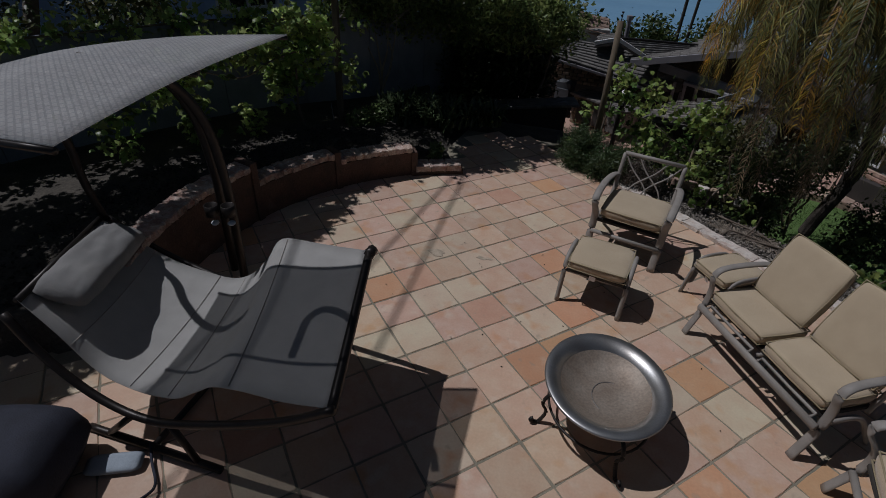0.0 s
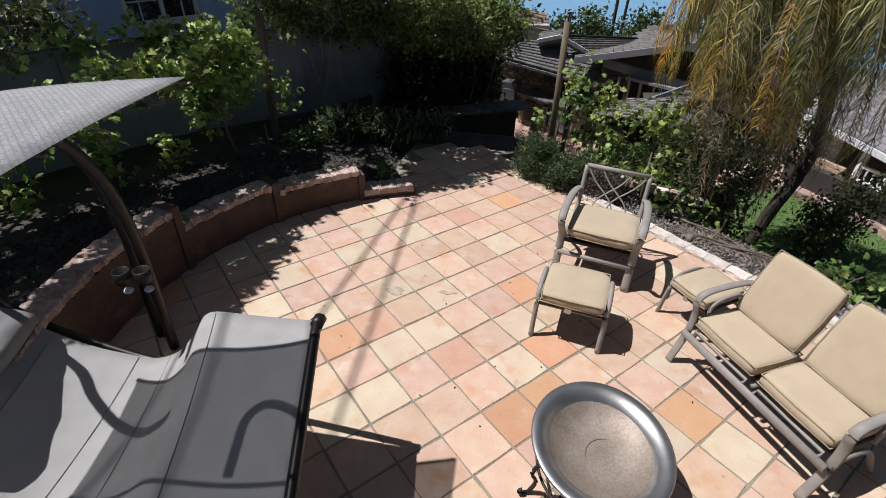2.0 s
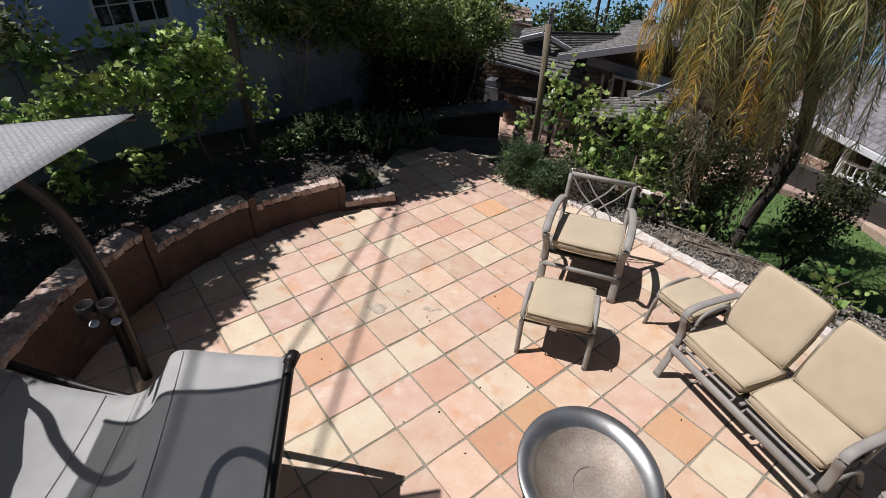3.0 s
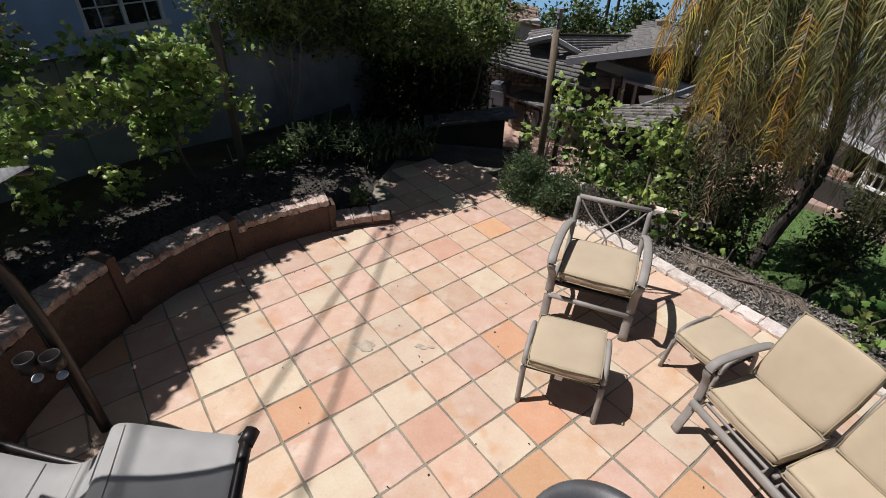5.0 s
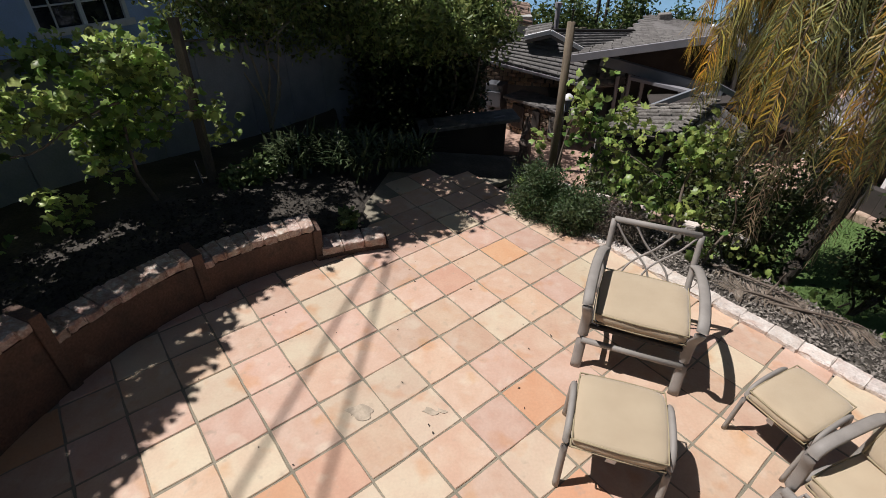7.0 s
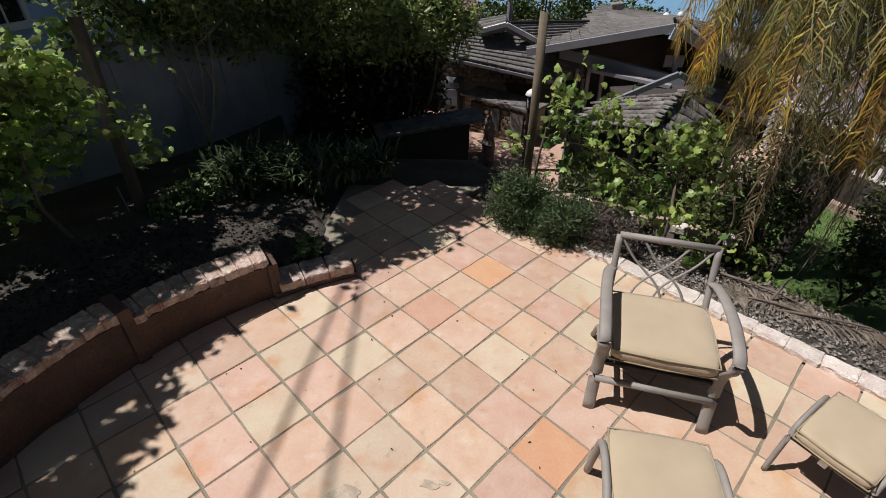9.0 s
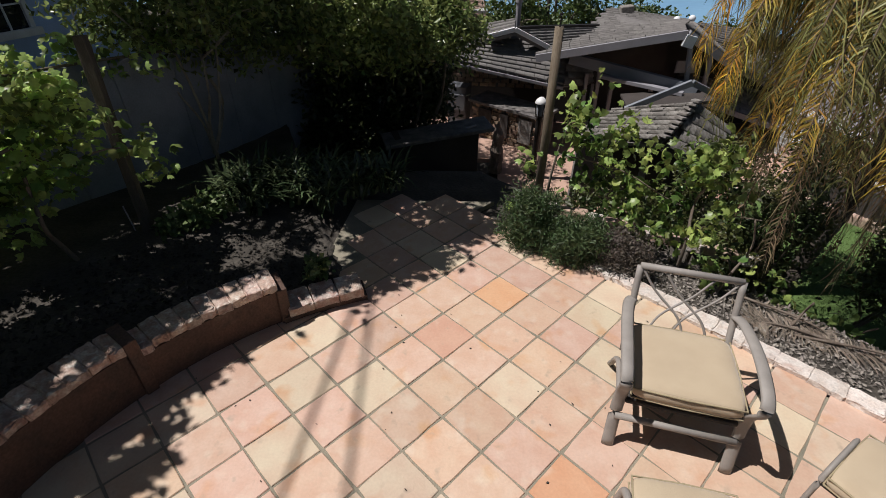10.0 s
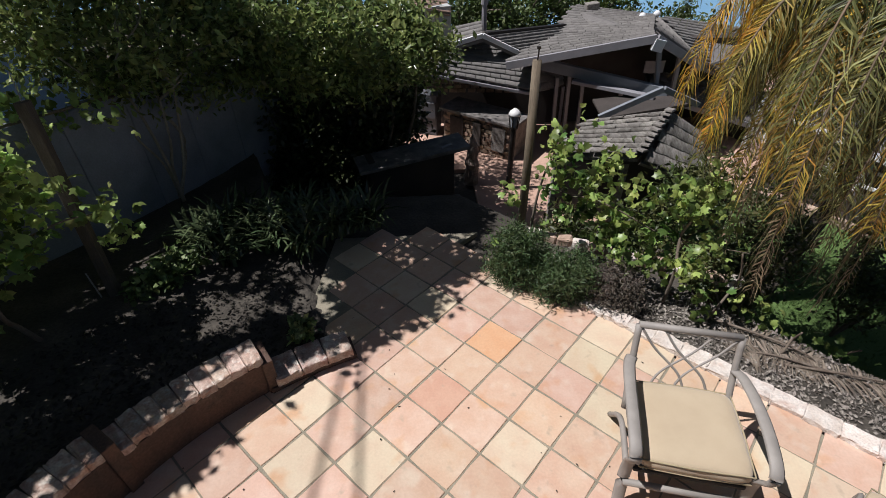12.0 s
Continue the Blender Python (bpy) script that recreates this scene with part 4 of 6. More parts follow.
palm = thing("palm_tree", "feather palm with green, golden and dry hanging fronds", "palm")
bm = bmesh.new()
tube(bm, smoothed([(4.28, 2.95, -1.2), (4.42, 2.98, -0.5), (4.58, 3.0, 0.25), (4.35, 2.85, 1.2), (3.85, 2.6, 2.0), tuple(PALM)], 6), 0.085, 12, 0.85)
part("trunk", bm, M_PALMTRUNK, palm, "slim dark leaning trunk")
prng = random.Random(11)
# golden plumes that hang towards the patio: heading, reach, rise, drop
FRONDS = [(a, r, ri, dr, M_PALMGOLD, 0.34, 150, 1.5) for a, r, ri, dr in (
    (181, 1.18, 0.42, 0.74), (188, 1.02, 0.40, 0.95), (198, 1.22, 0.40, 0.86), (209, 1.02, 0.35, 1.05), (221, 1.16, 0.40, 1.08), (233, 0.98, 0.35, 1.28),
    (245, 1.20, 0.40, 1.15), (257, 0.90, 0.35, 1.25), (271, 0.85, 0.30, 1.35), (288, 1.00, 0.40, 1.35))]
FRONDS += [(a, r, ri, dr, M_PALMGREEN, 0.36, 140, 1.6) for a, r, ri, dr in (
    (184, 0.80, 0.50, 1.00), (203, 0.85, 0.50, 1.15), (215, 1.15, 0.55, 0.75), (228, 1.20, 0.50, 0.90), (239, 1.0, 0.55, 1.15), (251, 1.05, 0.50, 1.15), (264, 1.1, 0.50, 1.30),
    (280, 1.30, 0.50, 1.35), (296, 1.25, 0.45, 1.55), (306, 1.45, 0.45, 1.50), (318, 1.30, 0.45, 1.65), (330, 1.5, 0.5, 1.45), (345, 1.4, 0.5, 1.5), (300, 0.9, 0.4, 1.7))]
FRONDS += [(a, 0.95 + 0.1 * (k % 3), 0.5, 0.85 + 0.12 * (k % 4), M_PALMGREEN if k % 3 else M_PALMGOLD, 0.34, 150, 1.6) for k, a in enumerate(range(183, 300, 9))]
FRONDS += [(a, 0.45 + 0.16 * (k % 3), 0.15, 1.55 + 0.22 * (k % 4), M_PALMDRY, 0.36, 100, 2.4) for k, a in enumerate(range(195, 345, 14))]
FRONDS += [(a, 0.85 if 120 < a < 275 else 1.45, 0.75, 0.45, M_PALMGREEN, 0.38, 110, 1.7) for a in range(0, 360, 17)]
FRONDS += [(a, 0.72 + 0.002 * (a - 150), 0.70, 0.75, M_PALMGOLD if k % 4 == 0 else M_PALMGREEN, 0.36, 130, 1.6) for k, a in enumerate(range(165, 350, 11))]
for a, L, rise, drop, mat, leaflet, n, limp in FRONDS:
    me, bm = frond(tuple(PALM), radians(a + prng.uniform(-3, 3)), L * prng.uniform(0.93, 1.07), rise + prng.uniform(-0.06, 0.06), drop * prng.uniform(0.94, 1.08), mat, leaflet, n, limp * 1.25)
    f = part("frond", me, mat, palm, "golden drooping frond" if mat is M_PALMGOLD else "dry hanging frond" if mat is M_PALMDRY else "green arching frond")
    part("rib", bm, M_PALMDRY, f, "", True)

# dry fronds lying on the mulch
for x, y, a, L in ((2.75, 1.75, -38, 0.75), (3.05, 1.25, -20, 0.7), (3.35, 1.15, 150, 0.6)):
    me, bm = frond((x, y, -0.085), radians(a), L, 0.05, 0.03, M_DRYFROND, 0.24, 62, 0.5)
    me.vertices.foreach_get("co", co := np.empty(len(me.vertices) * 3, np.float32))
    co = co.reshape(-1, 3)
    co[:, 2] = ground_height(co[:, 0].astype(float), co[:, 1].astype(float)) + 0.025 + (co[:, 2] + 0.1) * 0.12
    me.vertices.foreach_set("co", co.ravel())
    f = thing("fallen_frond", "dry brown palm frond lying on the mulch", "palm frond", "fallen fronds")
    part("blade", me, M_DRYFROND, f)
    part("rib", bm, M_DRYFROND, f, "", True)

# ---- posts, bench, terrace things ----
TERRACE = -1.16                         # the paved level in front of the house
bm = bmesh.new()
tube(bm, [(1.385, 3.0, -0.2), (1.38, 3.0, 0.8), (1.365, 3.0, 1.66)], 0.042, 12, 0.93)
ob = part("timber_pole", bm, M_POST, None, "", True)
tagged(ob, "round weathered timber pole standing in the bushes", "pole")
bm = bmesh.new()
tube(bm, [(0, 0, 0), (0.003, 0, 0.11)], 0.006, 6)
tube(bm, [(0, 0, 0.10), (0, 0, 0.115)], 0.016, 8)
part("pole_pin", bm, M_IRON, ob, "thin metal pin", place=pose(1.367, 3.0, 1.65))
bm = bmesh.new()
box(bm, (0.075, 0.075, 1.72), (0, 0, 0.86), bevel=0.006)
ob = tagged(part("vine_post", bm, M_SHADEPOST, None, place=pose(-2.06, 2.08, 0.0, -7.5, -1.5, 8)), "square weathered timber post toned dark for the vine's shade", "post")
bm = bmesh.new()
tube(bm, [(0, 0, 1.70), (0.01, 0, 1.90)], 0.004, 6)
part("post_wire", bm, M_FASCIA, ob, "pale wire on the post's top")
bm = bmesh.new()
tube(bm, [(0, 0, 0.0), (-0.05, 0.0, 0.42)], 0.006, 6)
part("stake", bm, M_FASCIA, ob, "thin pale stake", place=pose(-0.07, -0.03, 0.02))

bench = thing("stone_bench", "long dark stone slab bench in the shade", "bench")
bm = bmesh.new()
box(bm, (1.46, 0.44, 0.05), bevel=0.008)
part("slab", bm, M_SLAB, bench, "dark grey stone slab", place=pose(0.33, 4.83, -0.035, 0, -4.6, 15.5))
# base coloured near black for the shade below the slab
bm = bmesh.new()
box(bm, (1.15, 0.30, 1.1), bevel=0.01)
part("base", bm, M_SHADEBROWN, bench, "stone base coloured dark for the shade below the slab", place=pose(0.30, 4.90, -0.60, 0, 0, 15.5))
bm = bmesh.new()
box(bm, (0.16, 0.035, 0.02), bevel=0.006)
tagged(part("pale_stick", bm, M_FASCIA, None, place=pose(0.78, 4.86, 0.036, 0, -5, 28)), "short pale stick lying on the bench slab", "stick")
bm = bmesh.new()
lathe(bm, [(0.001, 0.0), (0.11, 0.0), (0.12, 0.08), (0.09, 0.17), (0.105, 0.27), (0.115, 0.36), (0.085, 0.45), (0.09, 0.55), (0.075, 0.66), (0.05, 0.76), (0.02, 0.83), (0.001, 0.84)], 14)
for v in bm.verts:
    v.co += Vector((noise.noise(v.co * 9), noise.noise(v.co * 9 + Vector((7, 0, 0))), 0)) * 0.035
tagged(part("stone_ornament", bm, M_STONE, None, place=pose(1.27, 5.95, TERRACE)), "rough brown stone pillar ornament on the terrace", "ornament")

grill = thing("outdoor_counter", "stone-faced outdoor kitchen counter with a dark stone top", "counter")
CA, CB = Vector((0.92, 7.50, 0)), Vector((2.02, 6.62, 0))
cyaw = math.degrees(math.atan2(CB.y - CA.y, CB.x - CA.x))
mid, CLEN = (CA + CB) / 2, (CB - CA).length
face = pose(mid.x, mid.y, TERRACE, 0, 0, cyaw)
bm = bmesh.new()
box(bm, (CLEN + 0.12, 0.62, 0.05), (0, 0.26, 0.645), bevel=0.008)
part("worktop", bm, M_SLAB, grill, "dark stone worktop", place=face)
bm = bmesh.new()
box(bm, (CLEN, 0.5, 0.62), (0, 0.28, 0.31))
part("body", bm, M_MORTAR, grill, place=face)
for r in range(8):
    for c in range(9):
        xx = -CLEN / 2 + 0.09 + 0.16 * c + (0.07 if r % 2 else 0)
        if xx > CLEN / 2 - 0.05:
            continue
        brick_jobs.append((grill, face @ pose(xx + picker.uniform(-0.01, 0.01), 0.02, 0.04 + 0.077 * r), (0.145 + picker.uniform(-0.03, 0.01), 0.035, 0.068), M_LEDGE))
for xx, ww, mat, lab in ((-0.40, 0.28, M_IRON, "dark barbecue door"), (0.02, 0.17, M_SHADEBROWN, "dark open cupboard door"), (0.45, 0.26, M_OLDWOOD, "grey cabinet door")):
    bm = bmesh.new()
    box(bm, (ww, 0.02, 0.44), bevel=0.006)
    part("door", bm, mat, grill, lab, place=face @ pose(xx, -0.012, 0.34))
bm = bmesh.new()
box(bm, (0.36, 0.30, 0.78), bevel=0.015)
box(bm, (0.30, 0.06, 0.30), (0.02, -0.15, 0.10), bevel=0.01)
tagged(part("grey_cabinet", bm, M_CABINET, None, place=pose(0.70, 7.95, TERRACE + 0.39, 0, 0, -20)), "plain grey cabinet beside the outdoor counter, coloured as in shade", "cabinet")
lamp = thing("path_lamp", "black lantern post with a white cap", "garden lamp", place=pose(1.84, 5.75, TERRACE))
bm = bmesh.new()
tube(bm, [(0, 0, 0), (0, 0, 1.02)], 0.045, 10)
tube(bm, [(0, 0, 0), (0, 0, 0.05)], 0.08, 10)
part("post", bm, M_IRON, lamp)
bm = bmesh.new()
for k in range(6):
    a = radians(60 * k)
    tube(bm, [(0.055 * math.cos(a), 0.055 * math.sin(a), 1.02), (0.085 * math.cos(a), 0.085 * math.sin(a), 1.22)], 0.008, 5)
lathe(bm, [(0.03, 1.0), (0.065, 1.01), (0.065, 1.03), (0.03, 1.03)], 12)
part("lantern", bm, M_IRON, lamp, "black lantern cage")
bm = bmesh.new()
lathe(bm, [(0.045, 1.03), (0.07, 1.21), (0.001, 1.21)], 12)
part("lantern_glass", bm, M_GREYBOX, lamp, "smoky lantern glass", True)
bm = bmesh.new()
lathe(bm, [(0.001, 1.305), (0.03, 1.30), (0.07, 1.265), (0.095, 1.222), (0.09, 1.215), (0.001, 1.215)], 18)
part("cap", bm, M_LAMPCAP, lamp, "white lamp cap", True)


def quad_slab(a, b, c, d, thick, gap=0.004):
    """A flat slab between four corners (a-b lower edge, d-c upper), thick downwards."""
    bm = bmesh.new()
    top = [Vector(p) for p in (a, b, c, d)]
    n = (top[2] - top[0]).cross(top[3] - top[1]).normalized()
    if n.z < 0:
        n = -n
    t, l = [bm.verts.new(p - n * gap) for p in top], [bm.verts.new(p - n * (thick + gap)) for p in top]
    bm.faces.new(t)
    bm.faces.new(l[::-1])
    for i in range(4):
        bm.faces.new((t[i], l[i], l[(i + 1) % 4], t[(i + 1) % 4]))
    bmesh.ops.recalc_face_normals(bm, faces=bm.faces)
    return bm


def shingles(parent, a, b, c, d, rows, cols, mat, butt=0.034, ragged=0.004):
    """Courses of shakes over a roof plane, joined: each course overlaps the one below it."""
    a, b, c, d = [np.array(p, float) for p in (a, b, c, d)]
    n = np.cross(c - a, d - b)
    n /= np.linalg.norm(n)
    n = n if n[2] > 0 else -n
    vs, fs = [], []
    for r in range(rows):
        u0, u1 = r / rows - 0.004, min(1, (r + 1.25) / rows)
        for k in range(cols):
            w0, w1 = (k + 0.5 * (r % 2)) / cols, (k + 1 + 0.5 * (r % 2)) / cols - 0.004
            w0, w1 = min(w0, 1), min(w1, 1)
            if w1 - w0 < 0.003:
                continue
            lift = butt + rng.uniform(0, 0.006) + rng.uniform(0, ragged)
            q = lambda u, w: (a + (b - a) * w) * (1 - u) + (d + (c - d) * w) * u
            j = rng.uniform(-1, 1) * ragged
            p = [q(u0 + j, w0) + n * lift, q(u0 + j, w1) + n * lift, q(u1, w1) + n * 0.004, q(u1, w0) + n * 0.004, q(u0 + j, w0) + n * (lift - butt), q(u0 + j, w1) + n * (lift - butt)]
            base = len(vs)
            vs += p
            fs += [(base, base + 1, base + 2, base + 3), (base + 4, base + 5, base + 1, base)]
    ob = part("shake_covering", raw_mesh("shake_covering", vs, fs, mat), mat, parent, "weathered grey roof shakes")
    return tagged(ob, kind="stuff")


def roof_plane(parent, a, b, c, d, rows, cols, mat=None, butt=0.034, thick=0.05, ragged=0.004):
    part("roof", quad_slab(a, b, c, d, thick, 0.05), mat or M_SHAKE, parent, "grey shake roof plane")
    shingles(parent, a, b, c, d, rows, cols, mat or M_SHAKE, butt, ragged)


def board(a, b, w, t, mat, name, parent, label=""):
    """A board on edge from a to b."""
    a, b = Vector(a), Vector(b)
    d = b - a
    bm = bmesh.new()
    box(bm, (d.length, t, w), bevel=0.004)
    yaw, pitch = math.degrees(math.atan2(d.y, d.x)), -math.degrees(math.atan2(d.z, math.hypot(d.x, d.y)))
    m = (a + b) / 2
    return part(name, bm, mat, parent, label, place=pose(m.x, m.y, m.z, 0, pitch, yaw))


house = thing("house", "low house with grey shake roofs and pale fascia boards", "house")
# kitchen wing: front slope, its hip, and the upper slope behind a small white gable
EAVE_L, EAVE_R, HIP_R = (0.30, 7.36, 0.26), (2.42, 7.0, -0.07), (3.11, 7.7, -0.23)
WING_T, WING_L = (2.62, 8.05, 0.42), (0.40, 8.25, 0.46)
roof_plane(house, EAVE_L, EAVE_R, WING_T, WING_L, 9, 13)
roof_plane(house, EAVE_R, HIP_R, (3.05, 8.0, 0.32), WING_T, 7, 5)
GAB, GAB_L, GAB_R = (1.60, 7.6, 0.67), (1.14, 7.6, 0.55), (2.27, 7.6, 0.36)
roof_plane(house, GAB_R, (3.26, 8.0, 0.37), (3.35, 8.9, 0.47), GAB, 7, 9)
roof_plane(house, GAB_L, GAB, (1.75, 8.9, 0.60), (1.2, 8.9, 0.50), 4, 7)
board(GAB_L, GAB, 0.075, 0.05, M_WHITE, "fascia", house, "white fascia board")
board(GAB, GAB_R, 0.075, 0.05, M_WHITE, "fascia", house, "white fascia board")
board(Vector(GAB) + Vector((0.05, 0.05, 0.02)), (3.35, 8.88, 0.50), 0.04, 0.09, M_IRON, "ridge_cap", house, "dark ridge cap")
board(Vector(EAVE_L) - Vector((0, 0.02, 0.05)), Vector(EAVE_R) - Vector((0, 0.02, 0.05)), 0.05, 0.04, M_FASCIA, "gutter", house, "dusty eaves board")
# main roof: one broad slope seen over a gable with pale rake boards
PK, RAKE_L, RAKE_R = (3.94, 6.3, 0.97), (1.90, 7.0, 0.42), (4.95, 6.62, 0.43)
VAL, RID_L, RID_M, RID_R = (3.03, 8.8, 0.36), (3.83, 10.0, 0.63), (5.54, 9.8, 0.43), (8.65, 9.4, 0.05)
roof_plane(house, RAKE_L, Vector(PK) - Vector((0.02, 0, 0.02)), Vector(PK) + Vector((0.05, 0.25, 0)), VAL, 7, 12)
roof_plane(house, VAL, Vector(PK) + Vector((0.05, 0.25, 0)), RID_M, RID_L, 12, 12)
roof_plane(house, RAKE_R, (6.4, 7.3, -0.2), RID_R, RID_M, 14, 14)
roof_plane(house, Vector(PK) + Vector((0.05, 0.25, 0)), RAKE_R, Vector(RAKE_R) + Vector((0.3, 1.6, 0)), RID_M, 7, 9)
DROP = Vector((0, -0.03, -0.055))
board(Vector(RAKE_L) + DROP, Vector(PK) + DROP, 0.12, 0.05, M_FASCIA, "fascia", house, "pale rake board")
board(Vector(PK) + DROP, Vector(RAKE_R) + DROP, 0.12, 0.05, M_FASCIA, "fascia", house, "pale rake board")
board((3.90, 6.27, 0.84), (4.06, 6.27, 0.80), 0.17, 0.06, M_WHITE, "bracket", house, "white rafter end")
board((2.50, 7.15, 0.33), (4.30, 6.22, 0.12), 0.17, 0.10, M_GREYBOX, "beam", house, "grey patio beam")
board((2.98, 6.82, 0.14), (4.05, 6.12, 0.10), 0.055, 0.12, M_FASCIA, "gutter", house, "pale gutter board")
for p, q in (((4.09, 6.42, 0.74), (4.19, 6.42, 0.15)), ((4.62, 6.75, 0.50), (4.66, 6.75, -0.1)), ((2.90, 7.42, 0.0), (2.95, 7.42, -1.1)), ((3.10, 7.38, 0.05), (3.15, 7.38, -1.1)), ((3.32, 7.3, 0.05), (3.37, 7.3, -1.1)), ((3.95, 7.1, -0.1), (4.0, 7.1, -1.1))):
    board(p, q, 0.06, 0.06, M_FASCIA, "post", house, "pale post")
board((3.12, 7.70, -0.26), (3.14, 7.70, -1.1), 0.05, 0.05, M_FASCIA, "post", house, "pale post")
# pale panel: the light of a bright room is put into its colour
bm = bmesh.new()
box(bm, (0.34, 0.03, 0.2), (4.55, 7.35, 0.16))
part("glass_door", bm, M_FASCIA, house, "pale panel standing in for a bright room's light")
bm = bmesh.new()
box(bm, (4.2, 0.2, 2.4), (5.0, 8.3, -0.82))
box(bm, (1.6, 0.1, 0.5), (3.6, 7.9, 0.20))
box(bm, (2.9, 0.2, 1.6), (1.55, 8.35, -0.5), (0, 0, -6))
part("wall", bm, M_SHADEBROWN, house, "house wall with its shade in the colour")
for r in range(6):
    for c in range(14):
        xx = 0.30 + 0.17 * c + (0.08 if r % 2 else 0) + picker.uniform(-0.015, 0.015)
        brick_jobs.append((house, pose(xx, 8.20 - 0.105 * (xx - 0.3), -0.42 + 0.078 * r, 0, 0, -6), (0.15 + picker.uniform(-0.03, 0.01), 0.05, 0.068), M_LEDGE))
bm = bmesh.new()
tube(bm, [(1.82, 9.0, 0.4), (1.81, 9.0, 0.88)], 0.05, 10)
tube(bm, [(1.81, 9.0, 0.86), (1.81, 9.0, 0.95)], 0.07, 10)
part("flue", bm, M_FASCIA, house, "metal flue pipe")
bm = bmesh.new()
box(bm, (0.26, 0.2, 0.14), (4.12, 9.72, 0.64), (0, -8, 0), 0.02)
part("roof_vent", bm, M_OLDWOOD, house, "grey box vent")
for x, y, z in ((4.92, 9.05, 0.49), (5.32, 9.3, 0.47)):
    bm = bmesh.new()
    tube(bm, [(x, y, z - 0.1), (x, y, z + 0.09)], 0.045, 10)
    lathe_bm = bmesh.ops.create_uvsphere(bm, u_segments=10, v_segments=6, radius=0.07)["verts"]
    bmesh.ops.translate(bm, vec=(x, y, z + 0.09), verts=lathe_bm)
    part("roof_vent", bm, M_WHITE, house, "white roof vent cap", True)
# low mauve-grey roof that runs on behind the palm
roof_plane(house, (4.55, 7.15, -0.21), (6.62, 6.9, -0.80), (7.71, 8.8, -0.60), (5.06, 9.0, -0.11), 9, 16, M_MAUVE, 0.012)
board((4.55, 7.12, -0.26), (6.62, 6.87, -0.85), 0.09, 0.05, M_FASCIA, "fascia", house, "pale fascia board")

# shed with a ragged shake roof below the vine
lean = thing("garden_shed", "old grey timber shed with a ragged shake roof", "shed")
SA, SB, SR, SD = (2.05, 4.34, 0.16), (2.99, 4.12, 0.19), (3.66, 4.9, 0.40), (2.63, 5.1, 0.22)
roof_plane(lean, SA, SB, SR, SD, 8, 7, M_OLDWOOD, 0.03, 0.04, 0.02)
roof_plane(lean, (3.05, 4.08, 0.14), (3.93, 4.0, -0.18), (4.20, 4.9, 0.08), (3.70, 4.88, 0.38), 5, 8, M_OLDWOOD, 0.012, 0.04, 0.008)
for k in range(9):
    u = (k + 0.3) / 9
    p = Vector(SB).lerp(Vector(SR), u)
    bm = bmesh.new()
    box(bm, (0.17, 0.10, 0.030), bevel=0.006)
    part("ridge_shake", bm, M_OLDWOOD, lean, "curled ridge shake", place=pose(p.x + 0.02, p.y, p.z + 0.05, picker.uniform(-6, 6), 14 + picker.uniform(-8, 8), 50 + picker.uniform(-9, 9)))
board((3.03, 5.6, 0.03), (3.83, 5.5, 0.46), 0.08, 0.06, M_GREYBOX, "rake_board", lean, "grey rake board")
board((3.83, 5.5, 0.46), (4.39, 5.5, 0.22), 0.08, 0.06, M_GREYBOX, "rake_board", lean, "grey rake board")
part("roof", quad_slab((3.1, 5.62, 0.02), (4.4, 5.62, 0.2), (4.5, 6.4, 0.1), (3.2, 6.4, 0.0), 0.04), M_SHADEBROWN, lean, "dark back roof")
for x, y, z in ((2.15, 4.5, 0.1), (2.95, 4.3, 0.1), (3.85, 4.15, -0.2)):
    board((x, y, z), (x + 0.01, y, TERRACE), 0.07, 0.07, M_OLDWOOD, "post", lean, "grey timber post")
board((2.06, 4.40, 0.06), (2.98, 4.18, 0.09), 0.08, 0.05, M_SHADEBROWN, "beam", lean, "dark eaves beam")
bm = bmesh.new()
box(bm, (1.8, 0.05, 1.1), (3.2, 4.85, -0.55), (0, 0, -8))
part("back_wall", bm, M_SHADEBROWN, lean, "back wall with its shade in the colour")

# lower garden
LAWN = -1.10
lawn = part("lawn", raw_mesh("lawn", *(lambda g: (g, [(0, 1, 2, 3)]))([(3.6, 2.0, LAWN), (9.0, -2.8, LAWN), (9.5, 5.0, LAWN), (3.6, 5.0, LAWN)]), M_LAWN), M_LAWN)
tagged(lawn, "green lawn on the lower garden level", "lawn", kind="structure")
n = 34000
gpt = np.stack([rng.uniform(3.7, 8.2, n), rng.uniform(-1.0, 4.8, n), np.full(n, LAWN)], 1)
gpt = gpt[gpt[:, 0] + gpt[:, 1] > 5.6]
gr = part("grass", leaf_mesh("grass", gpt, 0.04, M_GRASS, 0.16, -2.0, up=0.1), M_GRASS)
tagged(gr, "short green lawn grass", "grass", kind="stuff")
bm = bmesh.new()
box(bm, (11, 4.9, 0.08), (5.6, 8.85, TERRACE - 0.04))
box(bm, (9.8, 1.69, 0.08), (6.2, 5.55, TERRACE - 0.04))
tagged(part("terrace", bm, M_PINKPAVE), "pinkish paved terrace below the garden", "terrace", kind="structure")
lb = thing("lawn_border", "curved border of pink bricks round the lawn", "border", kind="structure")
for i in range(26):
    a = radians(-30 + i * 4.6)
    bm = bmesh.new()
    box(bm, (0.30, 0.17, 0.16), bevel=0.02)
    part("brick", bm, M_BORDER, lb, place=pose(4.55 + 2.1 * math.cos(a), 3.15 + 2.1 * math.sin(a), LAWN + 0.05 + picker.uniform(-0.01, 0.01), 0, 0, math.degrees(a)))
# worn stones along the far side of the mulch bed
row = thing("stone_edging", "row of worn pale stones behind the mulch bed", "edging", kind="structure")
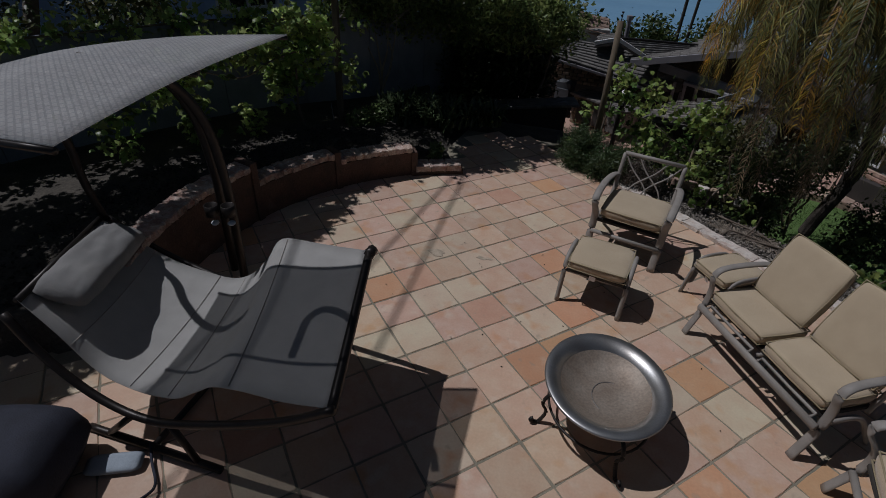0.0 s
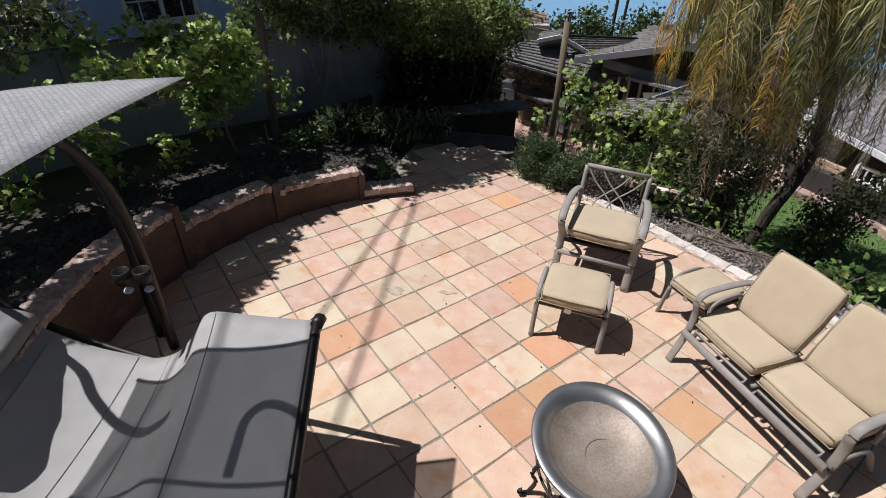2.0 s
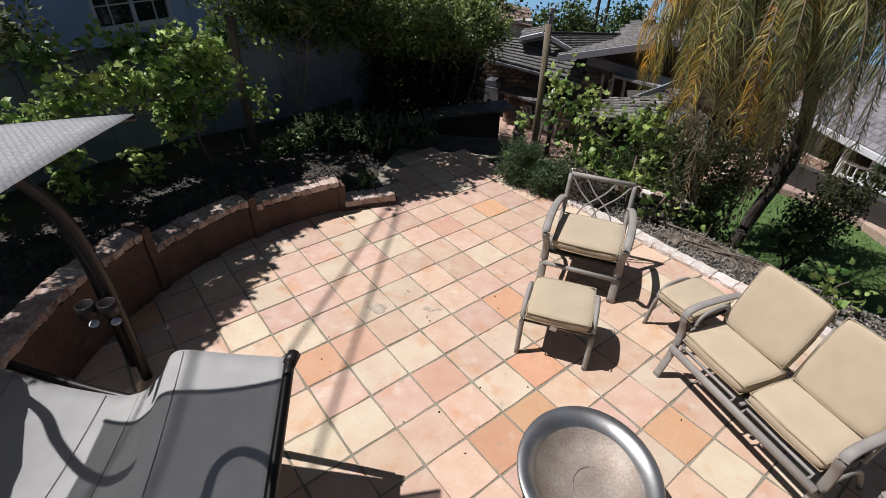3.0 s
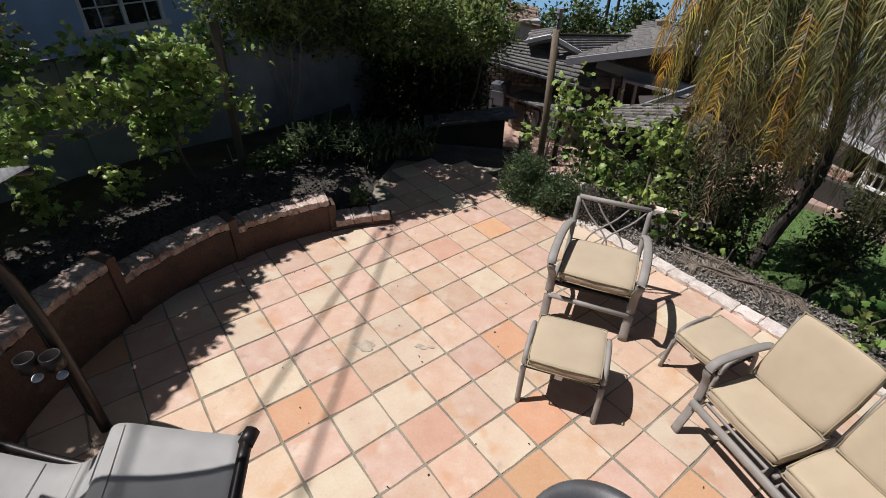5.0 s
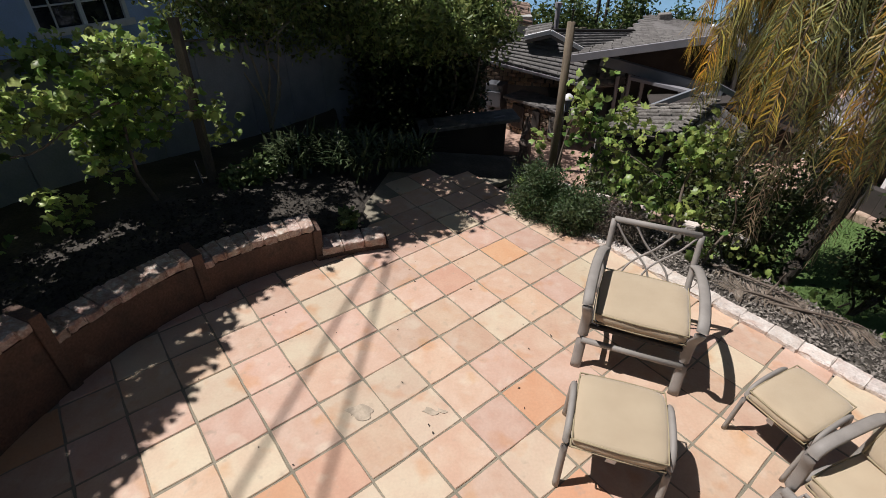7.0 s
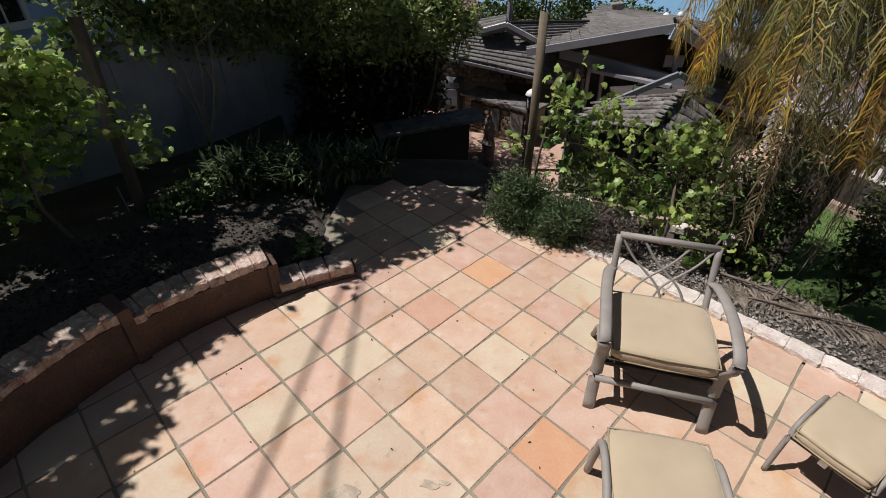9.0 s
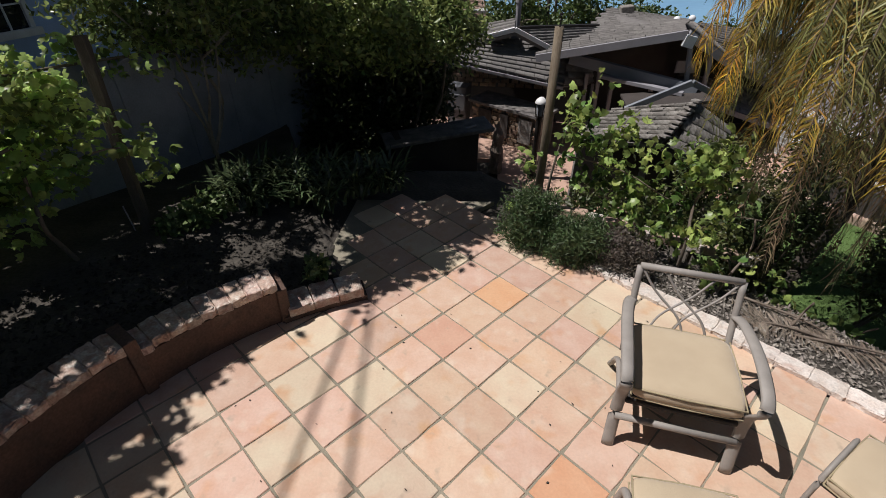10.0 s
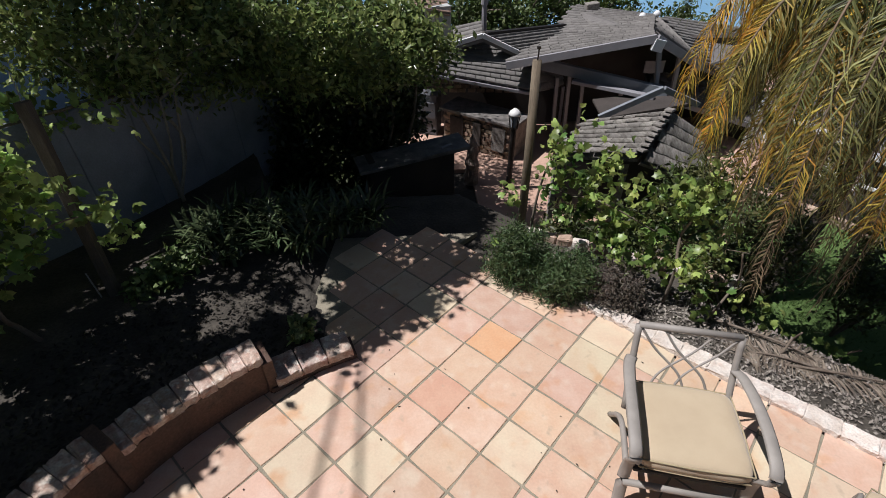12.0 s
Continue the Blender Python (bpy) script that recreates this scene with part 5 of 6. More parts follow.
for i in range(13):
    p = Vector((1.55, 3.05, -0.10)).lerp(Vector((3.20, 2.20, -0.10)), i / 12)
    bm = bmesh.new()
    box(bm, (0.155 + picker.uniform(-0.02, 0.015), 0.11, 0.10), bevel=0.022)
    for v in bm.verts:
        v.co += Vector((picker.uniform(-1, 1), picker.uniform(-1, 1), picker.uniform(-1, 1))) * 0.006
    part("stone", bm, M_BORDER if i % 3 else M_WHITEBRICK, row, place=pose(p.x, p.y, p.z + picker.uniform(-0.015, 0.015), picker.uniform(-4, 4), picker.uniform(-4, 4), -27 + picker.uniform(-8, 8)))

porch = thing("side_building", "white sided garden building with a grey shake roof", "building")
F0, F1, F2 = Vector((6.18, 6.6, -0.18)), Vector((6.62, 5.85, -0.32)), Vector((7.9, 3.7, -0.62))
roof_plane(porch, F0, F2, (10.5, 5.6, 0.35), (8.0, 8.4, 0.30), 15, 22, M_MAUVE, 0.02)
board(F0 - Vector((0.02, 0, 0.06)), F2 - Vector((0.02, 0, 0.06)), 0.11, 0.05, M_WHITE, "fascia", porch, "white fascia board")
wall_yaw = math.degrees(math.atan2(F2.y - F0.y, F2.x - F0.x))
for r in range(9):
    p = F0.lerp(F1, 0.35)
    bm = bmesh.new()
    box(bm, (0.95, 0.03, 0.092), bevel=0.004)
    part("siding_board", bm, M_SIDING, porch, place=pose(p.x + 0.20, p.y + 0.1, -0.40 - 0.098 * r, 8, 0, wall_yaw))
for u in (0.06, 0.36, 0.50, 0.66, 0.82):
    p = F0.lerp(F2, u)
    board((p.x + 0.12, p.y + 0.02, p.z - 0.10), (p.x + 0.13, p.y + 0.02, TERRACE), 0.085, 0.085, M_WHITE, "post", porch, "white porch post")
for z in (-0.75, -1.0):
    board(F0.lerp(F2, 0.36) + Vector((0.12, 0.02, z - F0.lerp(F2, 0.36).z)), F0.lerp(F2, 0.82) + Vector((0.12, 0.02, z - F0.lerp(F2, 0.82).z)), 0.05, 0.04, M_WHITE, "rail", porch, "white rail")
for k in range(14):
    p = F0.lerp(F2, 0.37 + 0.45 * k / 13)
    board((p.x + 0.12, p.y + 0.02, -0.74), (p.x + 0.12, p.y + 0.021, -1.0), 0.025, 0.025, M_WHITE, "baluster", porch)
win = thing("window", "", "")
win.parent = porch
p = F0.lerp(F1, 0.30)
bm = bmesh.new()
box(bm, (0.34, 0.02, 0.34))
part("pane", bm, M_GLASS, win, "dark window glass", place=pose(p.x + 0.15, p.y + 0.06, -0.62, 0, 0, wall_yaw))
bm = bmesh.new()
for sx in (-0.18, 0.0, 0.18):
    box(bm, (0.035, 0.03, 0.40), (sx, -0.015, 0))
for sz in (-0.19, 0.19):
    box(bm, (0.40, 0.034, 0.035), (0, -0.015, sz))
part("window_frame", bm, M_WHITE, win, "white window frame", place=pose(p.x + 0.15, p.y + 0.06, -0.62, 0, 0, wall_yaw))
bm = bmesh.new()
box(bm, (4.4, 0.1, 1.1), (7.45, 5.5, -0.85), (0, 0, wall_yaw))
part("wall", bm, M_SHADEBROWN, porch, "porch wall with its shade in the colour")
for r in range(4):
    for c in range(9):
        q = F0.lerp(F2, 0.03 + 0.033 * c + 0.016 * (r % 2))
        brick_jobs.append((porch, pose(q.x + 0.02, q.y, TERRACE + 0.05 + 0.075 * r, 0, 0, wall_yaw), (0.13, 0.07, 0.066), M_BORDER))

# low wall added for the dark band here, its shade in the colour
bank = thing("wall_low_brown", "garden wall beside the lawn with shade put into its brown", "garden wall", kind="structure")
for a, b in (((5.62, 5.3), (6.15, 4.55)), ((6.15, 4.55), (6.75, 3.45)), ((6.75, 3.45), (7.6, 1.9))):
    bm = bmesh.new()
    box(bm, (math.dist(a, b), 0.14, 0.55), bevel=0.012)
    part("wall_body", bm, M_SHADEBROWN, bank, place=pose((a[0] + b[0]) / 2, (a[1] + b[1]) / 2, TERRACE + 0.27, 0, 0, math.degrees(math.atan2(b[1] - a[1], b[0] - a[0]))))

# distant trees on the slope, and a pale house among them
for k, (x, y, z, r, n) in enumerate(((3.2, 21, -2.2, 1.9, 2600), (6.6, 23, -2.5, 2.1, 2600), (-0.3, 15, -1.0, 1.8, 2600), (-2.6, 14, -0.6, 2.2, 2600), (9.5, 24, -3.0, 2.1, 2400), (13.5, 24, -4.2, 2.4, 2400), (5.2, 30, -4.4, 2.8, 2400), (19, 20, -3.6, 3.0, 2400), (-6, 13, 1.0, 2.6, 2600))):
    ft = thing("tree", "distant green tree on the slope below", "tree", "distant trees")
    bm = bmesh.new()
    branch(bm, (x, y, z - 4), (x, y, z), 0.16, 0.05, 0.5)
    for j in range(4):
        branch(bm, (x, y, z - 0.6), (x + rng.normal() * r * 0.5, y + rng.normal() * r * 0.5, z + r * 0.4), 0.08, 0.1, 0.3)
    part("trunk", bm, M_WOODY, ft, "", True)
    part("crown", leaf_mesh("crown", clump_points((x, y, z), (r, r, r * 0.8), 2 * n, 90, 0.25, 0.2), 0.20, M_FARLEAF, 0.6), M_FARLEAF, ft)
for x, y, z in ((4.6, 21, -0.6), (5.6, 24, -0.9)):
    ft = thing("slim_tree", "dark slim tall tree far down the slope", "tree", "slim distant trees")
    bm = bmesh.new()
    branch(bm, (x, y, z - 6), (x, y, z + 2.2), 0.09, 0.01, 0.7)
    part("trunk", bm, M_PALMTRUNK, ft, "", True)
    part("crown", leaf_mesh("crown", clump_points((x, y, z + 2.6), (0.7, 0.7, 0.5), 700, 30, 0.15, 0.3), 0.22, M_FARLEAF, 0.3), M_FARLEAF, ft)
far_house = thing("far_house", "small pale house with a tiled roof among trees", "house")
bm = bmesh.new()
box(bm, (0.9, 1.2, 1.6), (1.05, 14.6, -1.0), (0, 0, 12))
part("wall", bm, M_SIDING, far_house, "pale house wall")
roof_plane(far_house, (0.52, 13.9, -0.16), (1.6, 14.0, -0.36), (1.5, 15.2, 0.0), (0.5, 15.1, 0.15), 5, 10, M_BORDER, 0.02)

# mulch pieces in the bed beside the patio, and litter in the raised bed
n = 9000
t, w = rng.uniform(0, 4.2, n), rng.uniform(0.18, 1.02, n)
mp = np.stack([1.25 + t * 0.7071 + w * 0.7071, EDGE - 1.25 - t * 0.7071 + w * 0.7071, np.zeros(n)], 1)
mp[:, 2] = ground_height(mp[:, 0], mp[:, 1]) + rng.uniform(0.004, 0.02, n)
ob = part("bark_mulch", leaf_mesh("bark_mulch", mp, 0.035, M_BARK, 0.5, 0.0, up=0.75), M_BARK)
tagged(ob, "grey-brown bark mulch chips", "mulch", kind="stuff")
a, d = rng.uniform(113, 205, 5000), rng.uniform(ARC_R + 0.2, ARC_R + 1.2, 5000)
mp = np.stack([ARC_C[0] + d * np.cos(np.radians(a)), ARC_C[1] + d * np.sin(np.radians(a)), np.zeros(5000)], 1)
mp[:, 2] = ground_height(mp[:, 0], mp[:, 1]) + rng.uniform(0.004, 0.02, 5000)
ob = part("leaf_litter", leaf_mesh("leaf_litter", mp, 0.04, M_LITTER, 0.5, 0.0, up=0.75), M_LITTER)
tagged(ob, "dry leaf litter on the bed soil", "litter", kind="stuff")


# ---- patio furniture ----
def bar(points, r, name, parent, label="", mat=None, n=6, flat=1.0, seg=8):
    bm = bmesh.new()
    tube(bm, smoothed(points, n) if n else points, r, seg, 1.0, flat)
    return part(name, bm, mat or M_FRAME, parent, label, True)


def padded(name, w, d, h, parent, place, label=""):
    bm = bmesh.new()
    cushion(bm, w, d, h, 14, 0.30, 0.10, True)
    for v in bm.verts:
        v.co.z += 0.004 * noise.noise((v.co.x * 14 + w * 31, v.co.y * 14, v.co.z * 20))
        v.co.x += 0.004 * noise.noise((v.co.x * 9, v.co.y * 22, 5))
    ob = part(name, bm, M_CUSHION, parent, label, True, place)
    for level in (0.80, 0.22):
        bm = bmesh.new()
        k = 0.478
        loop = [(-w * k, -d * k, 0), (0, -d * 0.494, 0), (w * k, -d * k, 0), (w * 0.494, 0, 0), (w * k, d * k, 0), (0, d * 0.494, 0), (-w * k, d * k, 0), (-w * 0.494, 0, 0), (-w * k, -d * k, 0)]
        tube(bm, loop, 0.0055, 6)
        part("piping", bm, M_PIPING, ob, "stitched cushion seam", True, pose(0, 0, h * level))
    return ob


def arm_chair(place, back_cushion=False):
    """Metal lounge chair, front towards -y; W outer width."""
    W, SEAT, BACK = 0.66, 0.365, 0.80
    c = thing("patio_chair", "taupe metal patio chair with a beige seat cushion", "chair", place=place)
    for sx in (-1, 1):
        x = sx * (W / 2 - 0.02)
        bar([(x, -0.34, 0.0), (x, -0.27, 0.24), (x, -0.27, 0.40), (x * 1.03, -0.34, 0.52), (x * 1.05, -0.31, 0.59), (x * 1.06, -0.15, 0.625), (x * 1.05, 0.05, 0.63), (x * 1.0, 0.24, 0.615), (x * 0.92, 0.32, 0.60)], 0.034, "arm", c, flat=0.42)
        bar([(x * 0.98, -0.27, 0.30), (x * 0.97, 0.08, 0.28), (x * 0.95, 0.32, 0.0)], 0.018, "leg", c)
        bar([(x * 0.90, 0.16, 0.30), (x * 0.90, 0.30, 0.56), (x * 0.90, 0.40, BACK)], 0.02, "back_post", c, n=4)
    xx = W / 2 - 0.02
    bar([(-xx, -0.285, 0.21), (xx, -0.285, 0.21)], 0.021, "front_rail", c, n=0)
    bar([(-xx * 0.9, 0.40, BACK), (xx * 0.9, 0.40, BACK)], 0.022, "top_rail", c, n=0)
    bar([(-xx * 0.9, 0.22, 0.40), (xx * 0.9, 0.22, 0.40)], 0.014, "back_rail", c, n=0)
    for sx in (-1, 1):
        for k in (0, 1):
            a = 0.26 - 0.13 * k
            bar([(sx * a, 0.39, 0.785), (sx * (a - 0.09), 0.35, 0.67), (sx * (a - 0.24), 0.29, 0.54), (sx * (a - 0.30), 0.24, 0.42)], 0.0075, "back_scroll", c, "thin curved back bar", seg=6)
    bm = bmesh.new()
    box(bm, (W - 0.1, 0.50, 0.03), (0, -0.03, 0.335), bevel=0.008)
    part("seat_frame", bm, M_CUSHDARK, c, "dark seat support")
    bm = bmesh.new()
    box(bm, (0.09, 0.035, 0.004), bevel=0.001)
    part("cloth_tag", bm, M_WHITE, c, "small white cloth tag", place=pose(0.10, 0.262, SEAT + 0.075, -20, 4, 6))
    padded("seat_cushion", 0.57, 0.56, 0.125, c, pose(0.01, -0.02, SEAT), "beige seat cushion")
    return c


def footstool(place):
    W, D, H = 0.54, 0.46, 0.34
    c = thing("footstool", "taupe metal footstool with a beige cushion", "footstool", "footstools", place)
    for sx in (-1, 1):
        x = sx * (W / 2 - 0.02)
        bar([(x, -0.235, 0.0), (x, -0.20, 0.20), (x, -0.15, 0.37), (x, 0.0, 0.405), (x, 0.15, 0.37), (x, 0.20, 0.20), (x, 0.235, 0.0)], 0.019, "side_frame", c, n=5, flat=1.15)
    for y in (-0.16, 0.16):
        bar([(-W / 2 + 0.03, y, 0.27), (W / 2 - 0.03, y, 0.27)], 0.014, "cross_rail", c, n=0)
    bm = bmesh.new()
    box(bm, (W - 0.08, 0.38, 0.03), (0, 0, 0.295), bevel=0.008)
    part("seat_frame", bm, M_CUSHDARK, c, "dark seat support")
    bm = bmesh.new()
    box(bm, (0.05, 0.003, 0.05), bevel=0.001)
    part("cloth_tag", bm, M_WHITE, c, "small white cloth tag", place=pose(-0.02, -0.205, 0.288, 12, 3, 0))
    padded("seat_cushion", 0.47, 0.46, 0.105, c, pose(0, 0, 0.315), "beige cushion")
    return c


def glider(place):
    """Two-seat patio sofa, front towards -y."""
    W = 1.30
    c = thing("patio_sofa", "two-seat taupe metal patio sofa with beige cushions", "sofa", place=place)
    for sx in (-1, 1):
        x = sx * (W / 2 - 0.02)
        bar([(x, -0.40, 0.0), (x, -0.30, 0.24), (x, -0.29, 0.42), (x, -0.33, 0.54), (x, -0.26, 0.61), (x, 0.0, 0.63), (x, 0.26, 0.62), (x * 0.97, 0.34, 0.60)], 0.034, "arm", c, flat=0.42)
        bar([(x * 0.99, -0.29, 0.30), (x * 0.99, 0.10, 0.28), (x, 0.40, 0.0)], 0.02, "leg", c)
        bar([(x * 0.95, 0.18, 0.30), (x * 0.95, 0.30, 0.60), (x * 0.95, 0.40, 0.84)], 0.02, "back_post", c, n=4)
    xx = W / 2 - 0.02
    bar([(-xx, -0.34, 0.27), (xx, -0.34, 0.27)], 0.030, "front_rail", c, n=0)
    for sx in (-1, 1):
        bar([(sx * 0.56, -0.335, 0.29), (sx * 0.56, -0.285, 0.31), (sx * 0.05, -0.285, 0.31), (sx * 0.05, -0.335, 0.29)], 0.013, "seat_rail", c, n=0)
    bar([(-xx * 0.95, 0.40, 0.82), (xx * 0.95, 0.40, 0.82)], 0.02, "top_rail", c, n=0)
    bar([(0, -0.28, 0.30), (0, 0.20, 0.32)], 0.016, "middle_rail", c, n=0)
    for k in range(9):
        x = -0.5 + 0.125 * k
        bar([(x, 0.21, 0.38), (x, 0.39, 0.80)], 0.008, "back_bar", c, n=0, seg=6)
    bm = bmesh.new()
    box(bm, (W - 0.12, 0.46, 0.03), (0, -0.02, 0.33), bevel=0.008)
    part("seat_frame", bm, M_CUSHDARK, c, "dark seat support")
    for sx in (-1, 1):
        padded("seat_cushion", 0.575, 0.56, 0.115, c, pose(sx * 0.303, -0.04, 0.35), "beige seat cushion")
        padded("back_cushion", 0.555, 0.52, 0.115, c, pose(sx * 0.308, 0.185, 0.45, 62, 0, 0) @ pose(0, 0.24, -0.02), "beige back cushion")
    return c


arm_chair(pose(1.775, 0.515, 0, 0, 0, -15) @ Matrix.Diagonal((1, 0.94, 0.98, 1)))
footstool(pose(1.493, -0.385, 0, 0, 0, -11.4))
footstool(pose(2.523, -0.117, 0, 0, 0, -56.6) @ Matrix.Diagonal((0.73, 0.96, 0.88, 1)))
glider(pose(2.71, -0.99, 0, 0, 0, -62.5) @ Matrix.Diagonal((0.86, 0.72, 1, 1)))
arm_chair(pose(3.12, -2.14, 0, 0, 0, -100))

# fire bowl
bowl = thing("fire_bowl", "round steel fire bowl on a dark iron stand", "fire pit", place=pose(1.55, -1.70, 0, 0, 0, 0) @ Matrix.Diagonal((0.95, 1.05, 1, 1)))
bm = bmesh.new()
lathe(bm, [(0.392, 0.352), (0.394, 0.358), (0.385, 0.366), (0.345, 0.362), (0.315, 0.345), (0.285, 0.318), (0.282, 0.310), (0.315, 0.335), (0.35, 0.35), (0.392, 0.352)], 64)
part("rim", bm, M_STEEL, bowl, "bare polished steel rim", True)
bm = bmesh.new()
lathe(bm, [(0.285, 0.318), (0.24, 0.282), (0.18, 0.255), (0.10, 0.243), (0.04, 0.2425), (0.0008, 0.2424)], 64)
lathe(bm, [(0.0008, 0.232), (0.10, 0.235), (0.19, 0.247), (0.25, 0.275), (0.283, 0.310)], 64)
part("basin", bm, M_RUST, bowl, "scorched brown bowl floor", True)
bm = bmesh.new()
lathe(bm, [(0.118, 0.2455), (0.12, 0.2462), (0.122, 0.2455)], 48)
part("basin_ring", bm, M_STEEL, bowl, "pale worn ring", True, pose(0.05, -0.02, 0))
for k in range(4):
    a = radians(20 + 90 * k)
    ca, sa = math.cos(a), math.sin(a)
    bm = bmesh.new()
    tube(bm, smoothed([(r * ca, r * sa, z) for r, z in ((0.40, 0.0), (0.38, 0.02), (0.35, 0.10), (0.385, 0.19), (0.33, 0.27), (0.22, 0.235))], 5), 0.014, 8, 1.0, 0.7)
    tube(bm, smoothed([(r * ca, r * sa, z) for r, z in ((0.40, 0.008), (0.43, 0.012), (0.445, 0.035), (0.425, 0.045))], 4), 0.012, 8)
    part("leg", bm, M_IRON, bowl, "scrolled iron leg", True)
bm = bmesh.new()
tube(bm, [(0.33 * math.cos(a), 0.33 * math.sin(a), 0.14) for a in np.linspace(0, 2 * math.pi, 41)], 0.009, 6)
part("stand_ring", bm, M_IRON, bowl, "iron stand ring", True)

# double rocking lounger with a cloth canopy
lounger = thing("rocking_lounger", "grey sling double rocking lounger with dark frame and canopy", "sun lounger")
FAR_EDGE = [(-2.09, 0.71), (-1.78, 0.56), (-1.46, 0.46), (-1.10, 0.43), (-0.90, 0.50), (-0.73, 0.68), (-0.585, 0.872), (-0.30, 0.898), (0.0, 0.92)]
NEAR_EDGE = [(-1.50, 0.90), (-1.34, 0.72), (-1.17, 0.49), (-0.95, 0.42), (-0.70, 0.45), (-0.52, 0.57), (-0.36, 0.67), (0.0, 0.70), (0.24, 0.75)]
fe, ne = smoothed([(x, -1.66, z) for x, z in FAR_EDGE], 6), smoothed([(x, -2.66, z) for x, z in NEAR_EDGE], 6)


def sling(i0, i1, w0=0.0, w1=1.0, off=0.0, n=10):
    bm = bmesh.new()
    rows = []
    for i in range(i0, i1 + 1):
        rows.append([])
        for k in range(n + 1):
            w = w0 + (w1 - w0) * k / n
            p = fe[i].lerp(ne[i], w)
            dip = -0.035 * math.sin(math.pi * w) + 0.006 * noise.noise((p.x * 5, p.y * 5, 0))
            rows[-1].append(p + Vector((0, 0, dip + off)))
    top = [[bm.verts.new(p) for p in r] for r in rows]
    low = [[bm.verts.new(p - Vector((0, 0, 0.004))) for p in r] for r in rows]
    m, k1 = len(rows) - 1, n
    for i in range(m):
        for k in range(k1):
            bm.faces.new((top[i][k], top[i][k + 1], top[i + 1][k + 1], top[i + 1][k]))
            bm.faces.new((low[i][k], low[i + 1][k], low[i + 1][k + 1], low[i][k + 1]))
    for i in range(m):
        bm.faces.new((top[i][0], top[i + 1][0], low[i + 1][0], low[i][0]))
        bm.faces.new((top[i + 1][k1], top[i][k1], low[i][k1], low[i + 1][k1]))
    for k in range(k1):
        bm.faces.new((top[0][k + 1], top[0][k], low[0][k], low[0][k + 1]))
        bm.faces.new((top[m][k], top[m][k + 1], low[m][k + 1], low[m][k]))
    return bm


N = len(fe) - 1
part("sling", sling(0, N), M_SLING, lounger, "grey woven sling", True)
bar([tuple(p + Vector((0.012, 0, -0.01))) for p in (fe[N], fe[N].lerp(ne[N], 0.5), ne[N])], 0.027, "foot_bar", lounger, "dark foot bar", M_BRONZE)
bar([tuple(p) for p in (fe[0], ne[0])], 0.02, "head_bar", lounger, "dark head bar", M_BRONZE, 0)
bar([(-2.10, -1.60, 0.68), (-1.8, -1.60, 0.52), (-1.45, -1.60, 0.40), (-1.05, -1.60, 0.33), (-0.6, -1.60, 0.38), (-0.25, -1.62, 0.62), (0.0, -1.64, 0.90)], 0.024, "rocker", lounger, "dark curved rocker tube", M_BRONZE)
bar([(-1.53, -2.73, 0.86), (-1.37, -2.74, 0.60), (-1.12, -2.74, 0.38), (-0.80, -2.74, 0.32), (-0.40, -2.73, 0.44), (0.0, -2.70, 0.60), (0.27, -2.67, 0.76)], 0.024, "rocker", lounger, "dark curved rocker tube", M_BRONZE)
for y in (-1.60, -2.73):
    bar([(-1.35, y, 0.02), (-0.95, y, 0.025), (-0.45, y, 0.02)], 0.024, "floor_rail", lounger, "dark floor rail", M_BRONZE)
    bar([(-1.2, y, 0.03), (-0.95, y, 0.29)], 0.02, "strut", lounger, "dark strut", M_BRONZE, 0)
    bar([(-0.6, y, 0.03), (-0.7, y, 0.33)], 0.02, "strut", lounger, "dark strut", M_BRONZE, 0)
bar([(-0.9, -1.60, 0.03), (-0.9, -2.73, 0.03)], 0.02, "cross_rail", lounger, "dark cross rail", M_BRONZE, 0)
# head pillow
bm = bmesh.new()
cushion(bm, 0.96, 0.31, 0.19, 16, 0.75, 0.12)
for v in bm.verts:
    v.co.z += 0.022 * noise.noise((v.co.x * 7, v.co.y * 13, 3)) + 0.008 * noise.noise((v.co.x * 30, v.co.y * 30, 1))
pa, pb = fe[4].lerp(ne[4], 0.02), ne[4].lerp(fe[4], 0.06)
ax = (pb - pa).normalized()
up = ax.cross((fe[16] - fe[4]).normalized())
up = up if up.z > 0 else -up
ay = up.cross(ax)
mid = (pa + pb) / 2
pil = part("pillow", bm, M_PILLOW, lounger, "grey head pillow", True, Matrix(((ax.x, ay.x, up.x, mid.x), (ax.y, ay.y, up.y, mid.y), (ax.z, ay.z, up.z, mid.z - 0.015), (0, 0, 0, 1))))
for i in (8, 17, 23, 37):
    bm = bmesh.new()
    tube(bm, [tuple(fe[i].lerp(ne[i], w) + Vector((0, 0, 0.003 - 0.035 * math.sin(math.pi * w)))) for w in np.linspace(0.01, 0.99, 12)], 0.0025, 6)
    part("seam", bm, M_FRAME, lounger, "stitched seam", True)
# canopy arms: two curved tubes rising from the floor beside the head
for dx, dy in ((0.0, 0.0), (-0.17, 0.10)):
    bar([(-1.36 + dx, -1.20 + dy, 0.0), (-1.33 + dx, -1.21 + dy, 0.55), (-1.32 + dx, -1.22 + dy, 0.98), (-1.33 + dx, -1.27 + dy, 1.38), (-1.37 + dx, -1.42 + dy, 1.68), (-1.36 + dx, -1.78 + dy, 1.90)], 0.034, "canopy_arm", lounger, "dark curved canopy arm", M_BRONZE)
bar([(-2.10, -1.62, 0.68), (-2.05, -1.70, 1.02), (-1.92, -1.80, 1.38), (-1.88, -1.93, 1.62), (-1.72, -2.05, 1.75), (-1.50, -2.11, 1.86), (-1.24, -2.13, 1.95)], 0.026, "canopy_brace", lounger, "dark curved brace below the canopy", M_BRONZE)
